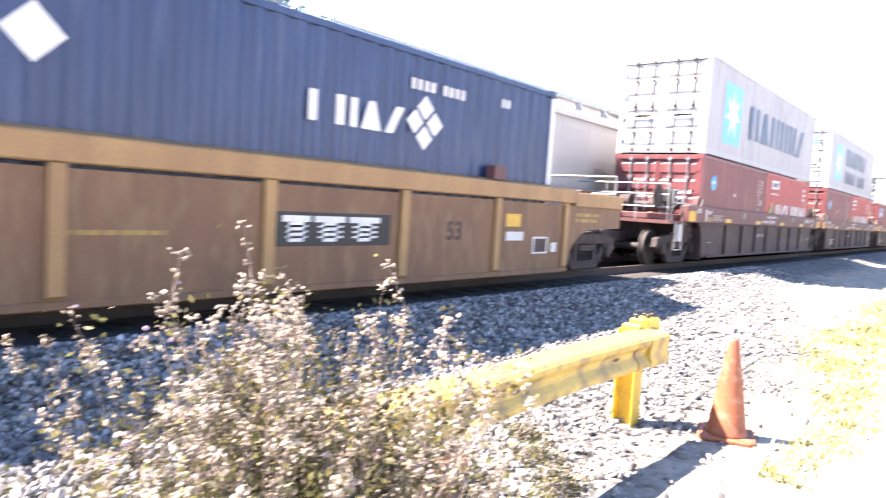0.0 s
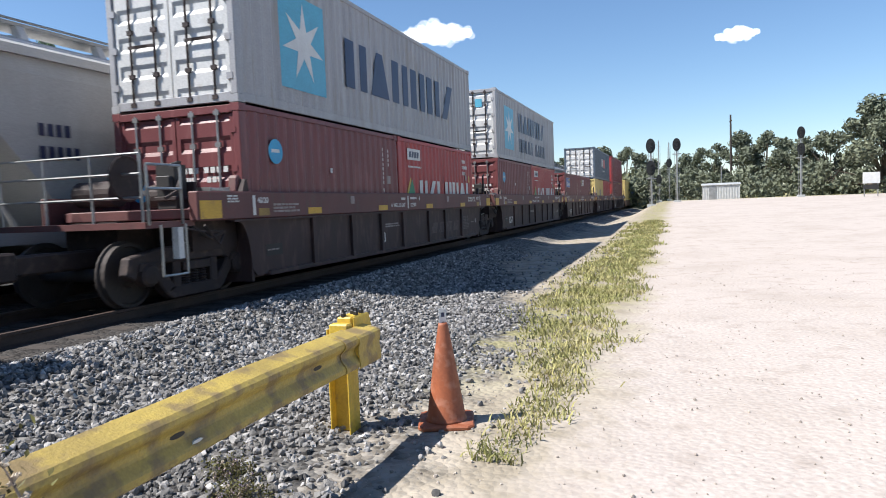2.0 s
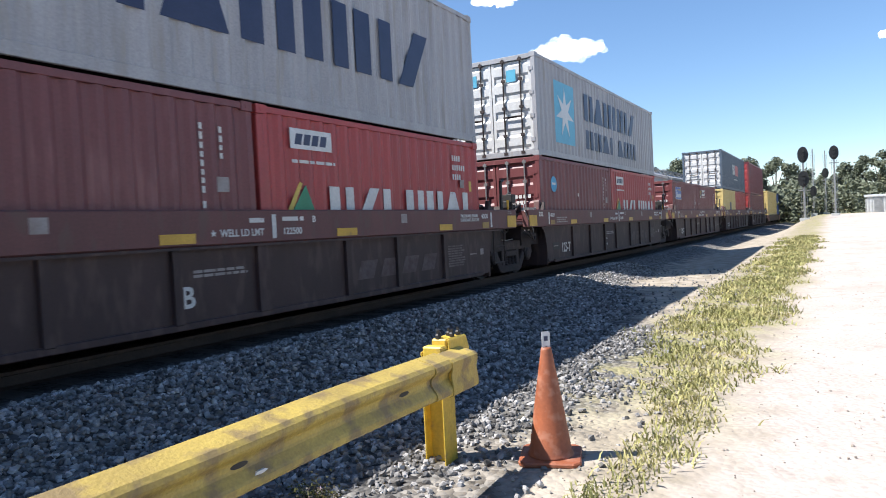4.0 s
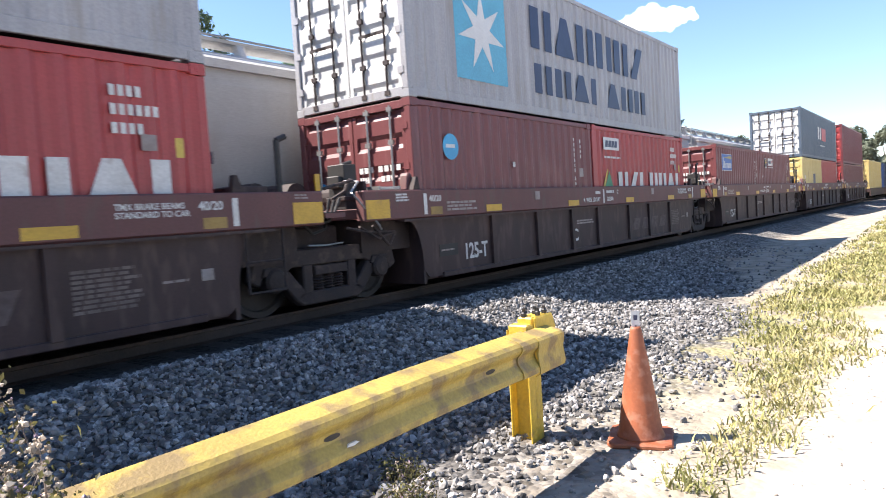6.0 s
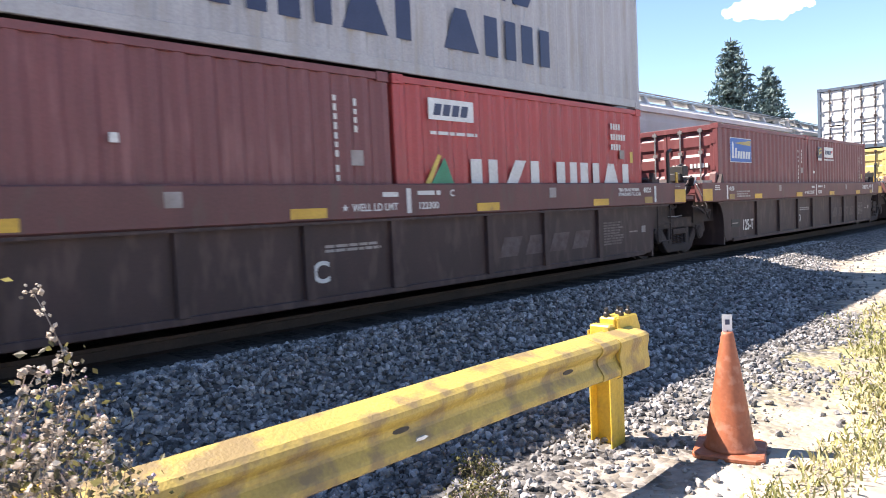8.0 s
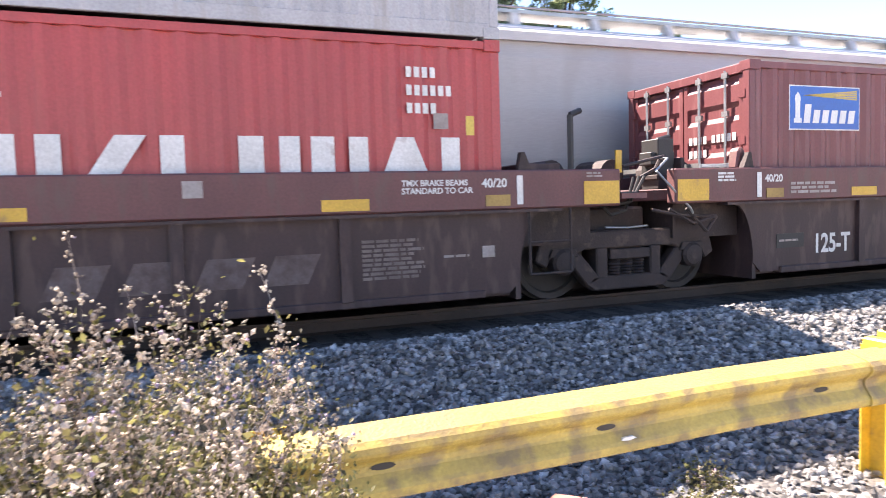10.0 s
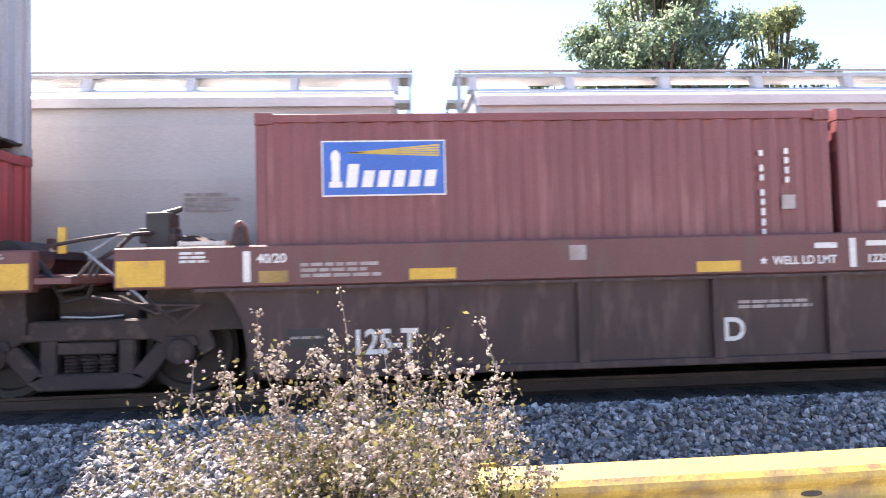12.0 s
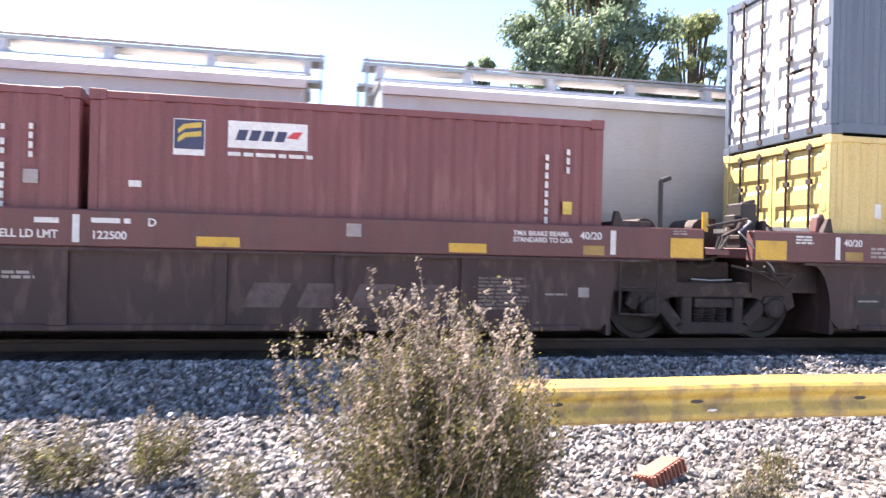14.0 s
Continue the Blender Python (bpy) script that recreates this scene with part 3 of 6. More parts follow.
def paired_boxes(u, tint, seed):
    """The two short boxes in a well under a long one, with their marks. Heights are above the floor of the box."""
    a = container("oxide red twenty-foot container with a cyan round sticker", L20, H86, maroon_box, maroon_box, maroon_box, u, LOW)
    y = lambda q: q - L20 / 2
    part("sticker", Shape().lathe([(0.205, 0.0), (0.205, 0.004)], 28, (FACE, y(0.95), 1.90), 0), cyan_film, a, "cyan round sticker")
    bars("sticker_marking", white_film, a, FACE + 0.005, y(0.82), y(1.1), 1.86, 1.95, 1, "white marks on the sticker", 5)
    upright_marks(a, y(5.25), 2.25, 1.25, L20, H86, seed=seed)
    upright_marks(a, y(5.54), 2.23, 1.85, L20, H86, seed=seed + 1)
    plate("code_panel", dull_white, a, FACE, y(5.45), y(5.63), 1.45, 1.63)
    plate("mark", white_paint, a, FACE, y(2.79), y(2.87), 1.61, 1.70)
    # marks on the doors
    for k, (x0, x1, z0, z1) in enumerate(((0.1, 0.42, 1.55, 1.64), (0.5, 0.98, 1.55, 1.64), (0.1, 0.36, 1.40, 1.49), (0.55, 0.85, 1.40, 1.49))):
        s = Shape()
        n = 3 + k % 3
        for i in range(n):
            q = x0 + (x1 - x0) * i / n
            s.box((q, -L20 / 2 + 0.024, z0), (q + (x1 - x0) / n * 0.7, -L20 / 2 + 0.03, z1))
        part_each("door_mark", s, white_paint, a, "white registration bars on the door")
    s = Shape()
    for yy in (-L20 / 2 + 0.022, -L20 / 2 + 0.028):
        for i in range(20):
            w = 2 * math.pi * i / 20
            s.v.append((-0.78 + 0.17 * math.cos(w), yy, 1.30 + 0.17 * math.sin(w)))
    s.f += [tuple(range(20)), tuple(range(20, 40))] + [(i, (i + 1) % 20, 20 + (i + 1) % 20, 20 + i) for i in range(20)]
    part("sticker", s, cyan_film, a, "cyan round sticker")
    b = container("bright red twenty-foot container with worn white block marks", L20, H86, red_box, red_box, red_box, u + L20 + 0.075, LOW)
    plate("sign", white_film, b, FACE, y(0.6), y(1.46), 2.07, 2.35, "white sign with dark slanted marks")
    s = Shape()
    for i in range(4):
        q = y(0.68) + i * 0.17
        s.prism([(q, 2.13), (q + 0.13, 2.13), (q + 0.17, 2.28), (q + 0.04, 2.28)], 0, FACE + 0.005, FACE + 0.008)
    part_each("sign_block", s, navy_ink, b, "dark blue slanted blocks")
    bars("web_marking", white_paint, b, FACE, y(0.62), y(1.6), 1.86, 1.93, 1, "row of small white marks", 7)
    outline("emblem", [(y(0.56), 1.19), (y(1.04), 1.19), (y(0.86), 1.58)], green_film, b, FACE, "green triangular emblem")
    outline("emblem_edge", [(y(0.46), 1.19), (y(0.56), 1.19), (y(0.80), 1.60), (y(0.74), 1.62)], gold_film, b, FACE)
    block_word(b, y(1.32), y(6.0), 1.10, 1.575, ("frame", "slant", "bar", "two", "frame", "tri", "bar"), white_paint, "white worn brand block")
    for k, (q, n, z) in enumerate(((5.02, 4, 2.28), (5.02, 6, 2.10), (5.02, 4, 1.92))):
        s = Shape()
        for i in range(n):
            s.box((FACE, y(q) + i * 0.085, z - 0.105), (FACE + 0.003, y(q) + i * 0.085 + 0.055, z))
        part_each("registration_mark", s, white_paint, b, "white registration bars")
    plate("caution_panel", gold_film, b, FACE, y(5.66), y(5.75), 1.60, 1.80, "small yellow caution sticker")
    plate("code_panel", dull_white, b, FACE, y(5.3), y(5.46), 1.66, 1.82)
    return a, b


def grey_long_box(u, two_rows, seed):
    c = container("pale grey forty-foot container with star emblem and dark brand blocks", L40, H86 - 0.03, grey_box, grey_box, sunlit_door, u, UP)
    y = lambda q: q - L40 / 2
    z = lambda q: q - UP
    plate("emblem_panel", sky_film, c, FACE, y(1.25), y(2.78), z(3.63), z(5.28), "light blue square panel")
    outline("star", star_points(y(2.02), z(4.47), 0.70), white_film, c, FACE + 0.005, "white seven-pointed star")
    if two_rows:
        block_word(c, y(3.62), y(9.45), z(4.48), z(5.26), ("two", "tri", "comb", "frame", "slots", "slant"), navy_ink, "dark navy brand block")
        block_word(c, y(3.7), y(9.5), z(3.64), z(4.20), ("slots", "comb", "tri", "bar", "tri", "two", "frame"), navy_ink, "dark navy brand block")
    else:
        block_word(c, y(3.55), y(10.55), z(3.98), z(4.95), ("two", "tri", "comb", "frame", "slots", "slant"), navy_ink, "dark navy brand block")
    for sx in (-1, 1):
        s = Shape().box((sx * 0.55 - 0.13, -L40 / 2 + 0.024, 1.9), (sx * 0.55 + 0.13, -L40 / 2 + 0.03, 2.2))
        if two_rows:
            part("door_emblem", s, sky_film, c, "light blue emblem on the door")
    return c


U_A, U_C, U_D, U_E, U_F = 17.57, 33.12, 48.74, 64.27, 79.86
paired_boxes(U_A, 0, 11)
grey_long_box(U_A, False, 12)
paired_boxes(U_C, 0, 21)
grey_long_box(U_C, True, 22)


def beacon_pair(u):
    a = container("oxide red twenty-foot container with blue lighthouse sign", L20, H86 - 0.02, maroon_box, maroon_box, maroon_box, u, LOW)
    y = lambda q: q - L20 / 2
    plate("sign_border", white_film, a, FACE, y(0.66), y(1.92), 1.71, 2.28)
    plate("sign", royal_film, a, FACE + 0.005, y(0.675), y(1.905), 1.725, 2.265, "blue brand sign with beam and white blocks")
    s = Shape()
    for i in range(5):
        s.prism([(y(0.90), 2.15), (y(1.86), 2.11 + 0.027 * i), (y(1.86), 2.128 + 0.027 * i), (y(0.90), 2.155)], 0, FACE + 0.010, FACE + 0.012)
    part("beam", s, gold_film, a, "yellow light beam")
    s = Shape().box((FACE + 0.010, y(0.76), 1.80), (FACE + 0.013, y(0.84), 2.08)).box((FACE + 0.010, y(0.735), 1.80), (FACE + 0.013, y(0.865), 1.86))
    s.prism([(y(0.75), 2.08), (y(0.85), 2.08), (y(0.84), 2.15), (y(0.80), 2.19), (y(0.76), 2.15)], 0, FACE + 0.010, FACE + 0.013)
    part("lighthouse", s, white_film, a, "white lighthouse shape")
    s = Shape()
    for i in range(6):
        q = y(0.90) + i * 0.158
        hh = 0.24 if i == 0 else 0.17
        s.prism([(q, 1.80), (q + 0.11, 1.80), (q + 0.14, 1.80 + hh), (q + 0.03, 1.80 + hh)], 0, FACE + 0.010, FACE + 0.013)
    part_each("sign_block", s, white_film, a, "white slanted brand blocks")
    upright_marks(a, y(5.29), 2.13, 1.2, L20, H86, seed=31)
    upright_marks(a, y(5.57), 2.15, 1.75, L20, H86, seed=32)
    plate("code_panel", dull_white, a, FACE, y(5.50), y(5.65), 1.50, 1.65)
    for k, (x0, n, zz) in enumerate(((0.12, 4, 1.6), (0.55, 5, 1.6), (0.12, 4, 1.42))):
        s = Shape()
        for i in range(n):
            s.box((x0 + i * 0.09, -L20 / 2 + 0.024, zz), (x0 + i * 0.09 + 0.06, -L20 / 2 + 0.03, zz + 0.1))
        part_each("door_mark", s, white_paint, a, "white registration bars on the door")
    b = container("oxide red twenty-foot container with two small signs", L20, H86 - 0.02, maroon_box, maroon_box, maroon_box, u + L20 + 0.095, LOW)
    q0 = 6.15
    y2 = lambda q: q - q0 - L20 / 2
    plate("sign_border", white_film, b, FACE, y2(7.03), y2(7.37), 1.88, 2.29)
    plate("sign", navy_ink, b, FACE + 0.005, y2(7.04), y2(7.36), 1.95, 2.28, "navy sign with yellow stripes")
    for k in range(2):
        d = 0.10 * k
        outline("stripe", [(y2(7.08), 2.02 + d), (y2(7.16), 2.08 + d), (y2(7.33), 2.10 + d), (y2(7.33), 2.16 + d), (y2(7.14), 2.13 + d), (y2(7.08), 2.07 + d)], gold_film, b, FACE + 0.010, "yellow wavy stripe")
    plate("sign", white_film, b, FACE, y2(7.62), y2(8.51), 1.99, 2.30, "white sign with dark slanted blocks")
    s = Shape()
    for i in range(4):
        q = y2(7.70) + i * 0.145
        s.prism([(q, 2.08), (q + 0.11, 2.08), (q + 0.15, 2.20), (q + 0.04, 2.20)], 0, FACE + 0.005, FACE + 0.008)
    part_each("sign_block", s, navy_ink, b, "dark slanted blocks")
    outline("flash", [(y2(8.27), 2.13), (y2(8.35), 2.20), (y2(8.46), 2.21), (y2(8.40), 2.12)], red_film, b, FACE + 0.005, "red flash")
    bars("web_marking", white_paint, b, FACE, y2(7.62), y2(8.7), 1.88, 1.95, 1, "row of small white marks", 9)
    plate("mark", white_paint, b, FACE, y2(6.57), y2(6.70), 1.50, 1.57)
    upright_marks(b, y2(11.46), 2.10, 1.2, L20, H86, seed=33)
    upright_marks(b, y2(11.74), 2.18, 1.85, L20, H86, seed=34)
    plate("caution_panel", gold_film, b, FACE, y2(11.68), y2(11.80), 1.36, 1.52, "small yellow caution sticker")


beacon_pair(U_D)
# fourth unit: a yellow and a red short box under a steel-blue long one
_y = container("warm yellow twenty-foot container with dark square mark", L20, H86, yellow_box, yellow_box, yellow_box, U_E, LOW)
s_ = Shape()
for i_ in range(2):
    for j_ in range(2):
        s_.box((-0.98 + i_ * 0.14, -L20 / 2 + 0.024, 1.15 + j_ * 0.15), (-0.87 + i_ * 0.14, -L20 / 2 + 0.03, 1.26 + j_ * 0.15))
part_each("door_mark", s_, navy_ink, _y, "dark square brand mark")
plate("side_mark", navy_ink, _y, FACE, 0.2, 0.9, 1.15, 1.75, "dark square brand mark")
plate("mark", white_paint, _y, FACE, -2.3, -2.2, 1.45, 1.65)
container("bright red twenty-foot container", L20, H86, red_box, red_box, red_box, U_E + L20 + 0.075, LOW)
_b = container("steel-blue forty-foot container with white and red blocks", L40, H86 - 0.03, steel_blue, steel_blue, sunlit_door, U_E, UP)
block_word(_b, -0.9, 0.3, 1.15, 1.85, ("frame",), white_film, "white brand block")
plate("brand_panel", red_film, _b, FACE, 0.5, 2.0, 1.1, 1.85, "red brand block")
bars("web_marking", white_paint, _b, FACE, -0.2, 1.7, 0.75, 0.85, 1, "row of white marks", 13)
# fifth unit: dark red boxes stacked
container("oxide red forty-foot container", L40, H86, maroon_box, maroon_box, red_box, U_F, LOW)
container("dark red forty-foot container on top of another", L40, 2.7, darkred_box, darkred_box, red_box, U_F, UP)
# the first car's long box
_n53 = container("navy blue fifty-three-foot container with white brand blocks", 16.15, 2.90, blue_box, blue_box, blue_box, -6.05, 0.63)
y53 = lambda q: q + 6.05 - 16.15 / 2
z53 = lambda q: q - 0.63
block_word(_n53, y53(4.8), y53(6.42), z53(2.37), z53(2.72), ("bar", "two", "tri", "slant"), white_film, "white brand block")
dm = lambda cy, cz, r: [(y53(cy) - r, z53(cz)), (y53(cy), z53(cz) - r), (y53(cy) + r, z53(cz)), (y53(cy), z53(cz) + r)]
for k_ in range(4):
    a_ = k_ * math.pi / 2
    cy_, cz_ = 6.8 + 0.20 * math.cos(a_), 2.58 + 0.20 * math.sin(a_)
    outline("emblem_diamond", dm(cy_, cz_, 0.165), white_film, _n53, FACE, "white diamond of the emblem")
outline("diamond_mark", dm(2.04, 2.70, 0.25), white_film, _n53, FACE, "large white diamond")
s_ = Shape()
for i_ in range(9):
    if i_ != 4:
        s_.box((FACE, y53(6.5) + i_ * 0.13, z53(3.0)), (FACE + 0.003, y53(6.58) + i_ * 0.13, z53(3.14)))
part_each("registration_mark", s_, white_paint, _n53, "white registration bars")
s_ = Shape().box((FACE, y53(8.55), z53(3.05)), (FACE + 0.003, y53(8.62), z53(3.18))).box((FACE, y53(8.68), z53(3.05)), (FACE + 0.003, y53(8.76), z53(3.18)))
part_each("size_mark", s_, white_paint, _n53)
plate("white_post", white_film, _n53, 1.224, 16.15 / 2 - 0.12, 16.15 / 2, 0.02, 2.88, "white end frame")

# ---- well cars ----
WHEELS = []     # wheelsets, with the pose they hang at
SILL, WEB = 1.423, 1.35


def truck(parent, y, r=0.45):
    """A two-axle truck under a joint of the train."""
    z, ax = RAIL_TOP + r, 0.91
    s = Shape().box((-1.0, -0.22, z - 0.1), (1.0, 0.22, z + 0.22))
    s.lathe([(0.24, z + 0.22), (0.24, z + 0.36)], 16)
    t = part("truck", s, truck_steel, parent, "grimy cast steel truck", bevel=0.02, at=pose(0, y, 0))
    for sx in (-1, 1):
        x0, x1 = (0.92, 1.08) if sx > 0 else (-1.08, -0.92)
        f = Shape()
        # arched top member down to the pedestals, tension member below, columns and diagonals between
        f.prism([(-1.20, z + 0.24), (-1.26, z + 0.02), (-1.12, z - 0.06), (-1.06, z + 0.06), (-0.76, z + 0.06), (-0.62, z + 0.13), (0.62, z + 0.13), (0.76, z + 0.06), (1.06, z + 0.06), (1.12, z - 0.06), (1.26, z + 0.02), (1.20, z + 0.24), (0.62, z + 0.34), (-0.62, z + 0.34)], 0, x0, x1)
        f.prism([(-0.48, z - 0.36), (0.48, z - 0.36), (0.60, z - 0.28), (0.50, z - 0.19), (-0.50, z - 0.19), (-0.60, z - 0.28)], 0, x0, x1)
        for sy in (-1, 1):
            f.prism([(sy * 0.92, z + 0.10), (sy * 0.68, z + 0.10), (sy * 0.40, z - 0.22), (sy * 0.58, z - 0.30)], 0, x0, x1)
            f.prism([(sy * 0.46, z + 0.15), (sy * 0.30, z + 0.15), (sy * 0.30, z - 0.22), (sy * 0.46, z - 0.22)], 0, x0, x1)
        part("side_frame", f, truck_steel, t, bevel=0.018)
        for q in (-0.17, 0.0, 0.17):
            coil = [(0.085 if w % 2 else 0.062, z - 0.19 + w * 0.018) for w in range(11)]
            part("spring", Shape().lathe(coil, 10, (sx * 1.0, q, 0)), truck_steel, t)
        part("spring_seat", Shape().box((sx * 1.0 - 0.1, -0.28, z + 0.0), (sx * 1.0 + 0.1, 0.28, z + 0.12)), truck_steel, t, bevel=0.01)
        part("brake_rod", Shape().chain([(sx * 1.0, -0.28, z + 0.375), (sx * 1.0, 0.02, z + 0.36), (sx * 1.0, 0.32, z + 0.375)], 0.013), galv, t, "bare steel brake rod")
        for sy in (-1, 1):
            part("bearing_cap", Shape().lathe([(0.15, 0), (0.15, 0.14), (0.12, 0.17), (0.05, 0.18)], 16, (0.97 * sx if sx > 0 else -1.15, sy * ax, z), 0), truck_steel, t)
            part("bearing_adapter", Shape().prism([(sy * ax - 0.19, z + 0.06), (sy * ax + 0.19, z + 0.06), (sy * ax + 0.15, z + 0.16), (sy * ax - 0.15, z + 0.16)], 0, x0 - 0.01, x1 + 0.03), truck_steel, t, bevel=0.008)
    for sy in (-1, 1):
        prof = [(0.09, -1.0), (0.09, -0.80), (0.14, -0.79), (0.16, -0.74), (0.36, -0.735), (0.38, -0.78), (r, -0.78), (r, -0.69), (r + 0.03, -0.68), (r + 0.03, -0.655), (0.38, -0.655), (0.36, -0.69), (0.09, -0.68)]
        prof = prof + [(a, -b) for a, b in reversed(prof)]
        w = part("wheelset", Shape().lathe(prof, 28, (0, 0, 0), 0), wheel_steel, t, "steel wheels on an axle", at=pose(0, sy * ax, z))
        WHEELS.append((w, sy * ax, z, r))
    return t


def arch_web(y0, y1, z0, z1, cut, x0, x1, end):
    """A side plate whose ends are cut away round the wheels."""
    pts = [(y0 + 0.1, z0)]
    pts += [(y1 - 0.1, z0)]
    for i in range(9):
        a = math.pi / 2 * i / 8
        pts.append((y1 + 0.02 + (end + 0.28) * (1 - math.cos(a)), z0 + 0.12 + (z1 - z0 - 0.12) * math.sin(a)))
    for i in range(9):
        a = math.pi / 2 * (1 - i / 8)
        pts.append((y0 - 0.02 - (end + 0.28) * (1 - math.cos(a)), z0 + 0.12 + (z1 - z0 - 0.12) * math.sin(a)))
    return Shape().prism(pts, 0, x0, x1)


RIBS = (-4.36, -2.85, -1.45, -0.18, 1.50, 2.80, 4.30)


def grating(parent, y0, y1, z):
    """An end walkway of crosswise bars in a frame."""
    w = part("walkway", Shape().box((-1.2, y0, z - 0.03), (1.2, y0 + 0.03, z + 0.03)).box((-1.2, y1 - 0.03, z - 0.03), (1.2, y1, z + 0.03)), galv, parent, "steel grating walkway")
    for i in range(16):
        x = -1.18 + i * 0.156
        part("bar", Shape().box((x, y0 + 0.03, z - 0.02), (x + 0.05, y1 - 0.03, z + 0.02)), galv, w)


def well_unit(u, letter, first=False, last=False, hb=True):
    """One articulated well. u: the place of its middle along the train. The near end faces -y."""
    c = thing("well_car", "oxide brown articulated well car with white stencils", "railway wagon", group="articulated well cars")
    h = 6.165
    for sx in (-1, 1):
        x0, x1 = (1.26, SILL) if sx > 0 else (-SILL, -1.26)
        part("side_sill", Shape().box((x0, -h - 1.26, 1.42), (x1, h + 1.26, 1.83)), car_brown, c, bevel=0.018)
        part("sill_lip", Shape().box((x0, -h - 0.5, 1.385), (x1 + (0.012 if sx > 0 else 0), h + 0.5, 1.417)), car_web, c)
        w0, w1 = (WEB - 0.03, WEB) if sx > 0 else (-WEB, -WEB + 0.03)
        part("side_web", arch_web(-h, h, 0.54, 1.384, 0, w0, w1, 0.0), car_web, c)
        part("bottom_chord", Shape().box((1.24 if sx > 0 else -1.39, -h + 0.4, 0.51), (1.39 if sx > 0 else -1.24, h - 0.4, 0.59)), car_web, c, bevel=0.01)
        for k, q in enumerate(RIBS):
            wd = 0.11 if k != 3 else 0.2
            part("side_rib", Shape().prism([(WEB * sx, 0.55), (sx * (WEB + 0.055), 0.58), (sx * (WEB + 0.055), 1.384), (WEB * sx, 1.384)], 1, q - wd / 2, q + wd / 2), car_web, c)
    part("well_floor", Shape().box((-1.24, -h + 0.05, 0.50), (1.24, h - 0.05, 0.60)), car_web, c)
    for sy in (-1, 1):
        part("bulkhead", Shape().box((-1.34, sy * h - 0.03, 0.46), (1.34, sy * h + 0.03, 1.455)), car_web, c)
        part("end_deck", Shape().prism([(-1.26, sy * (h + 0.03)), (1.26, sy * (h + 0.03)), (1.26, sy * (h + 1.0)), (0.5, sy * (h + 1.55)), (-0.5, sy * (h + 1.55)), (-1.26, sy * (h + 1.0))], 2, 1.46, 1.60), car_brown, c, bevel=0.012)
        part("guide", Shape().prism([(sy * (h + 0.02), 1.83), (sy * (h + 0.18), 1.83), (sy * (h + 0.10), 2.02), (sy * (h + 0.06), 2.02)], 0, 1.28, 1.36), truck_steel, c)
        part("guide", Shape().prism([(sy * (h + 0.02), 1.83), (sy * (h + 0.30), 1.83), (sy * (h + 0.12), 2.12), (sy * (h + 0.06), 2.12)], 0, -1.40, -1.28), car_brown, c)
        if sy < 0:
            grating(c, -h - 0.72, -h - 0.26, 1.87)
        else:
            part("walkway", Shape().box((-1.2, h + 0.16, 1.80), (1.2, h + 0.62, 1.91)), car_web, c, "dark steel end walkway", bevel=0.01)
        part("end_body", Shape().box((-1.12, sy * (h + 0.55) - 0.5, 1.0), (1.12, sy * (h + 0.55) + 0.5, 1.455)), truck_steel, c)
        part("draft_sill", Shape().box((-0.45, sy * (h + 1.0) - 0.7, 0.95), (0.45, sy * (h + 1.0) + 0.7, 1.455)), truck_steel, c)
        part("cylinder", Shape().tube((0.2, sy * (h + 0.72), 1.80), (0.85, sy * (h + 0.72), 1.80), 0.17, n=16), truck_steel, c, "dark brake cylinder")
    part("brake_valve", Shape().box((0.62, -h - 1.12, 1.60), (0.95, -h - 0.88, 2.22)).box((0.68, -h - 1.2, 1.9), (0.92, -h - 0.84, 2.06)).tube((0.8, -h - 0.86, 1.95), (0.8, -h - 0.62, 1.86), 0.07, 0.05, 10).tube((0.78, -h - 1.0, 2.2), (0.78, -h - 0.8, 2.27), 0.05, 0.03, 8), black_steel, c, "dark brake valve casting", bevel=0.02)
    part("valve_bracket", Shape().box((0.55, -h - 0.86, 1.78), (1.05, -h - 0.80, 1.98)).box((0.60, -h - 1.16, 1.72), (0.98, -h - 0.80, 1.78)), truck_steel, c, "dark bracket under a brake valve", bevel=0.01)
    part("reservoir", Shape().tube((-0.9, -h - 0.98, 1.86), (-0.2, -h - 0.98, 1.86), 0.19, n=16), truck_steel, c, "dark air reservoir", smooth=False)
    part("valve_pipe", Shape().chain([(0.98, -h - 1.05, 2.0), (1.1, -h - 1.2, 1.98), (1.15, -h - 1.32, 1.84), (1.1, -h - 1.5, 1.74)], 0.024), truck_steel, c)
    part("guide_cone", Shape().prism([(-h - 0.20, 1.83), (-h - 0.02, 1.83), (-h - 0.06, 2.06), (-h - 0.11, 2.10), (-h - 0.16, 2.06)], 0, 1.10, 1.26), car_brown, c, "rounded corner guide", bevel=0.02)
    for k in range(3):
        part("pipe", Shape().chain([(1.3, -h - 1.5 + 0.25 * k, 1.36), (1.3, -h - 1.1 + 0.2 * k, 1.28 - 0.1 * k), (1.25, -h - 0.5, 1.25)], 0.02), truck_steel, c)
    # gear at the far end: hand brake stand, ladder and stirrup
    part("grab_post", Shape().chain([(1.36, h + 0.66, 1.42), (1.36, h + 0.66, 2.42), (1.36, h + 0.79, 2.47)], 0.034), black_steel, c, "dark steel grab post")
    s = Shape().chain([(1.40, h + 0.12, 1.42), (1.40, h + 0.12, 0.72), (1.40, h + 0.62, 0.72), (1.40, h + 0.62, 1.42)], 0.016)
    s.tube((1.40, h + 0.12, 1.06), (1.40, h + 0.62, 1.06), 0.014)
    part("stirrup_step", s, truck_steel, c, "bent steel stirrup step")
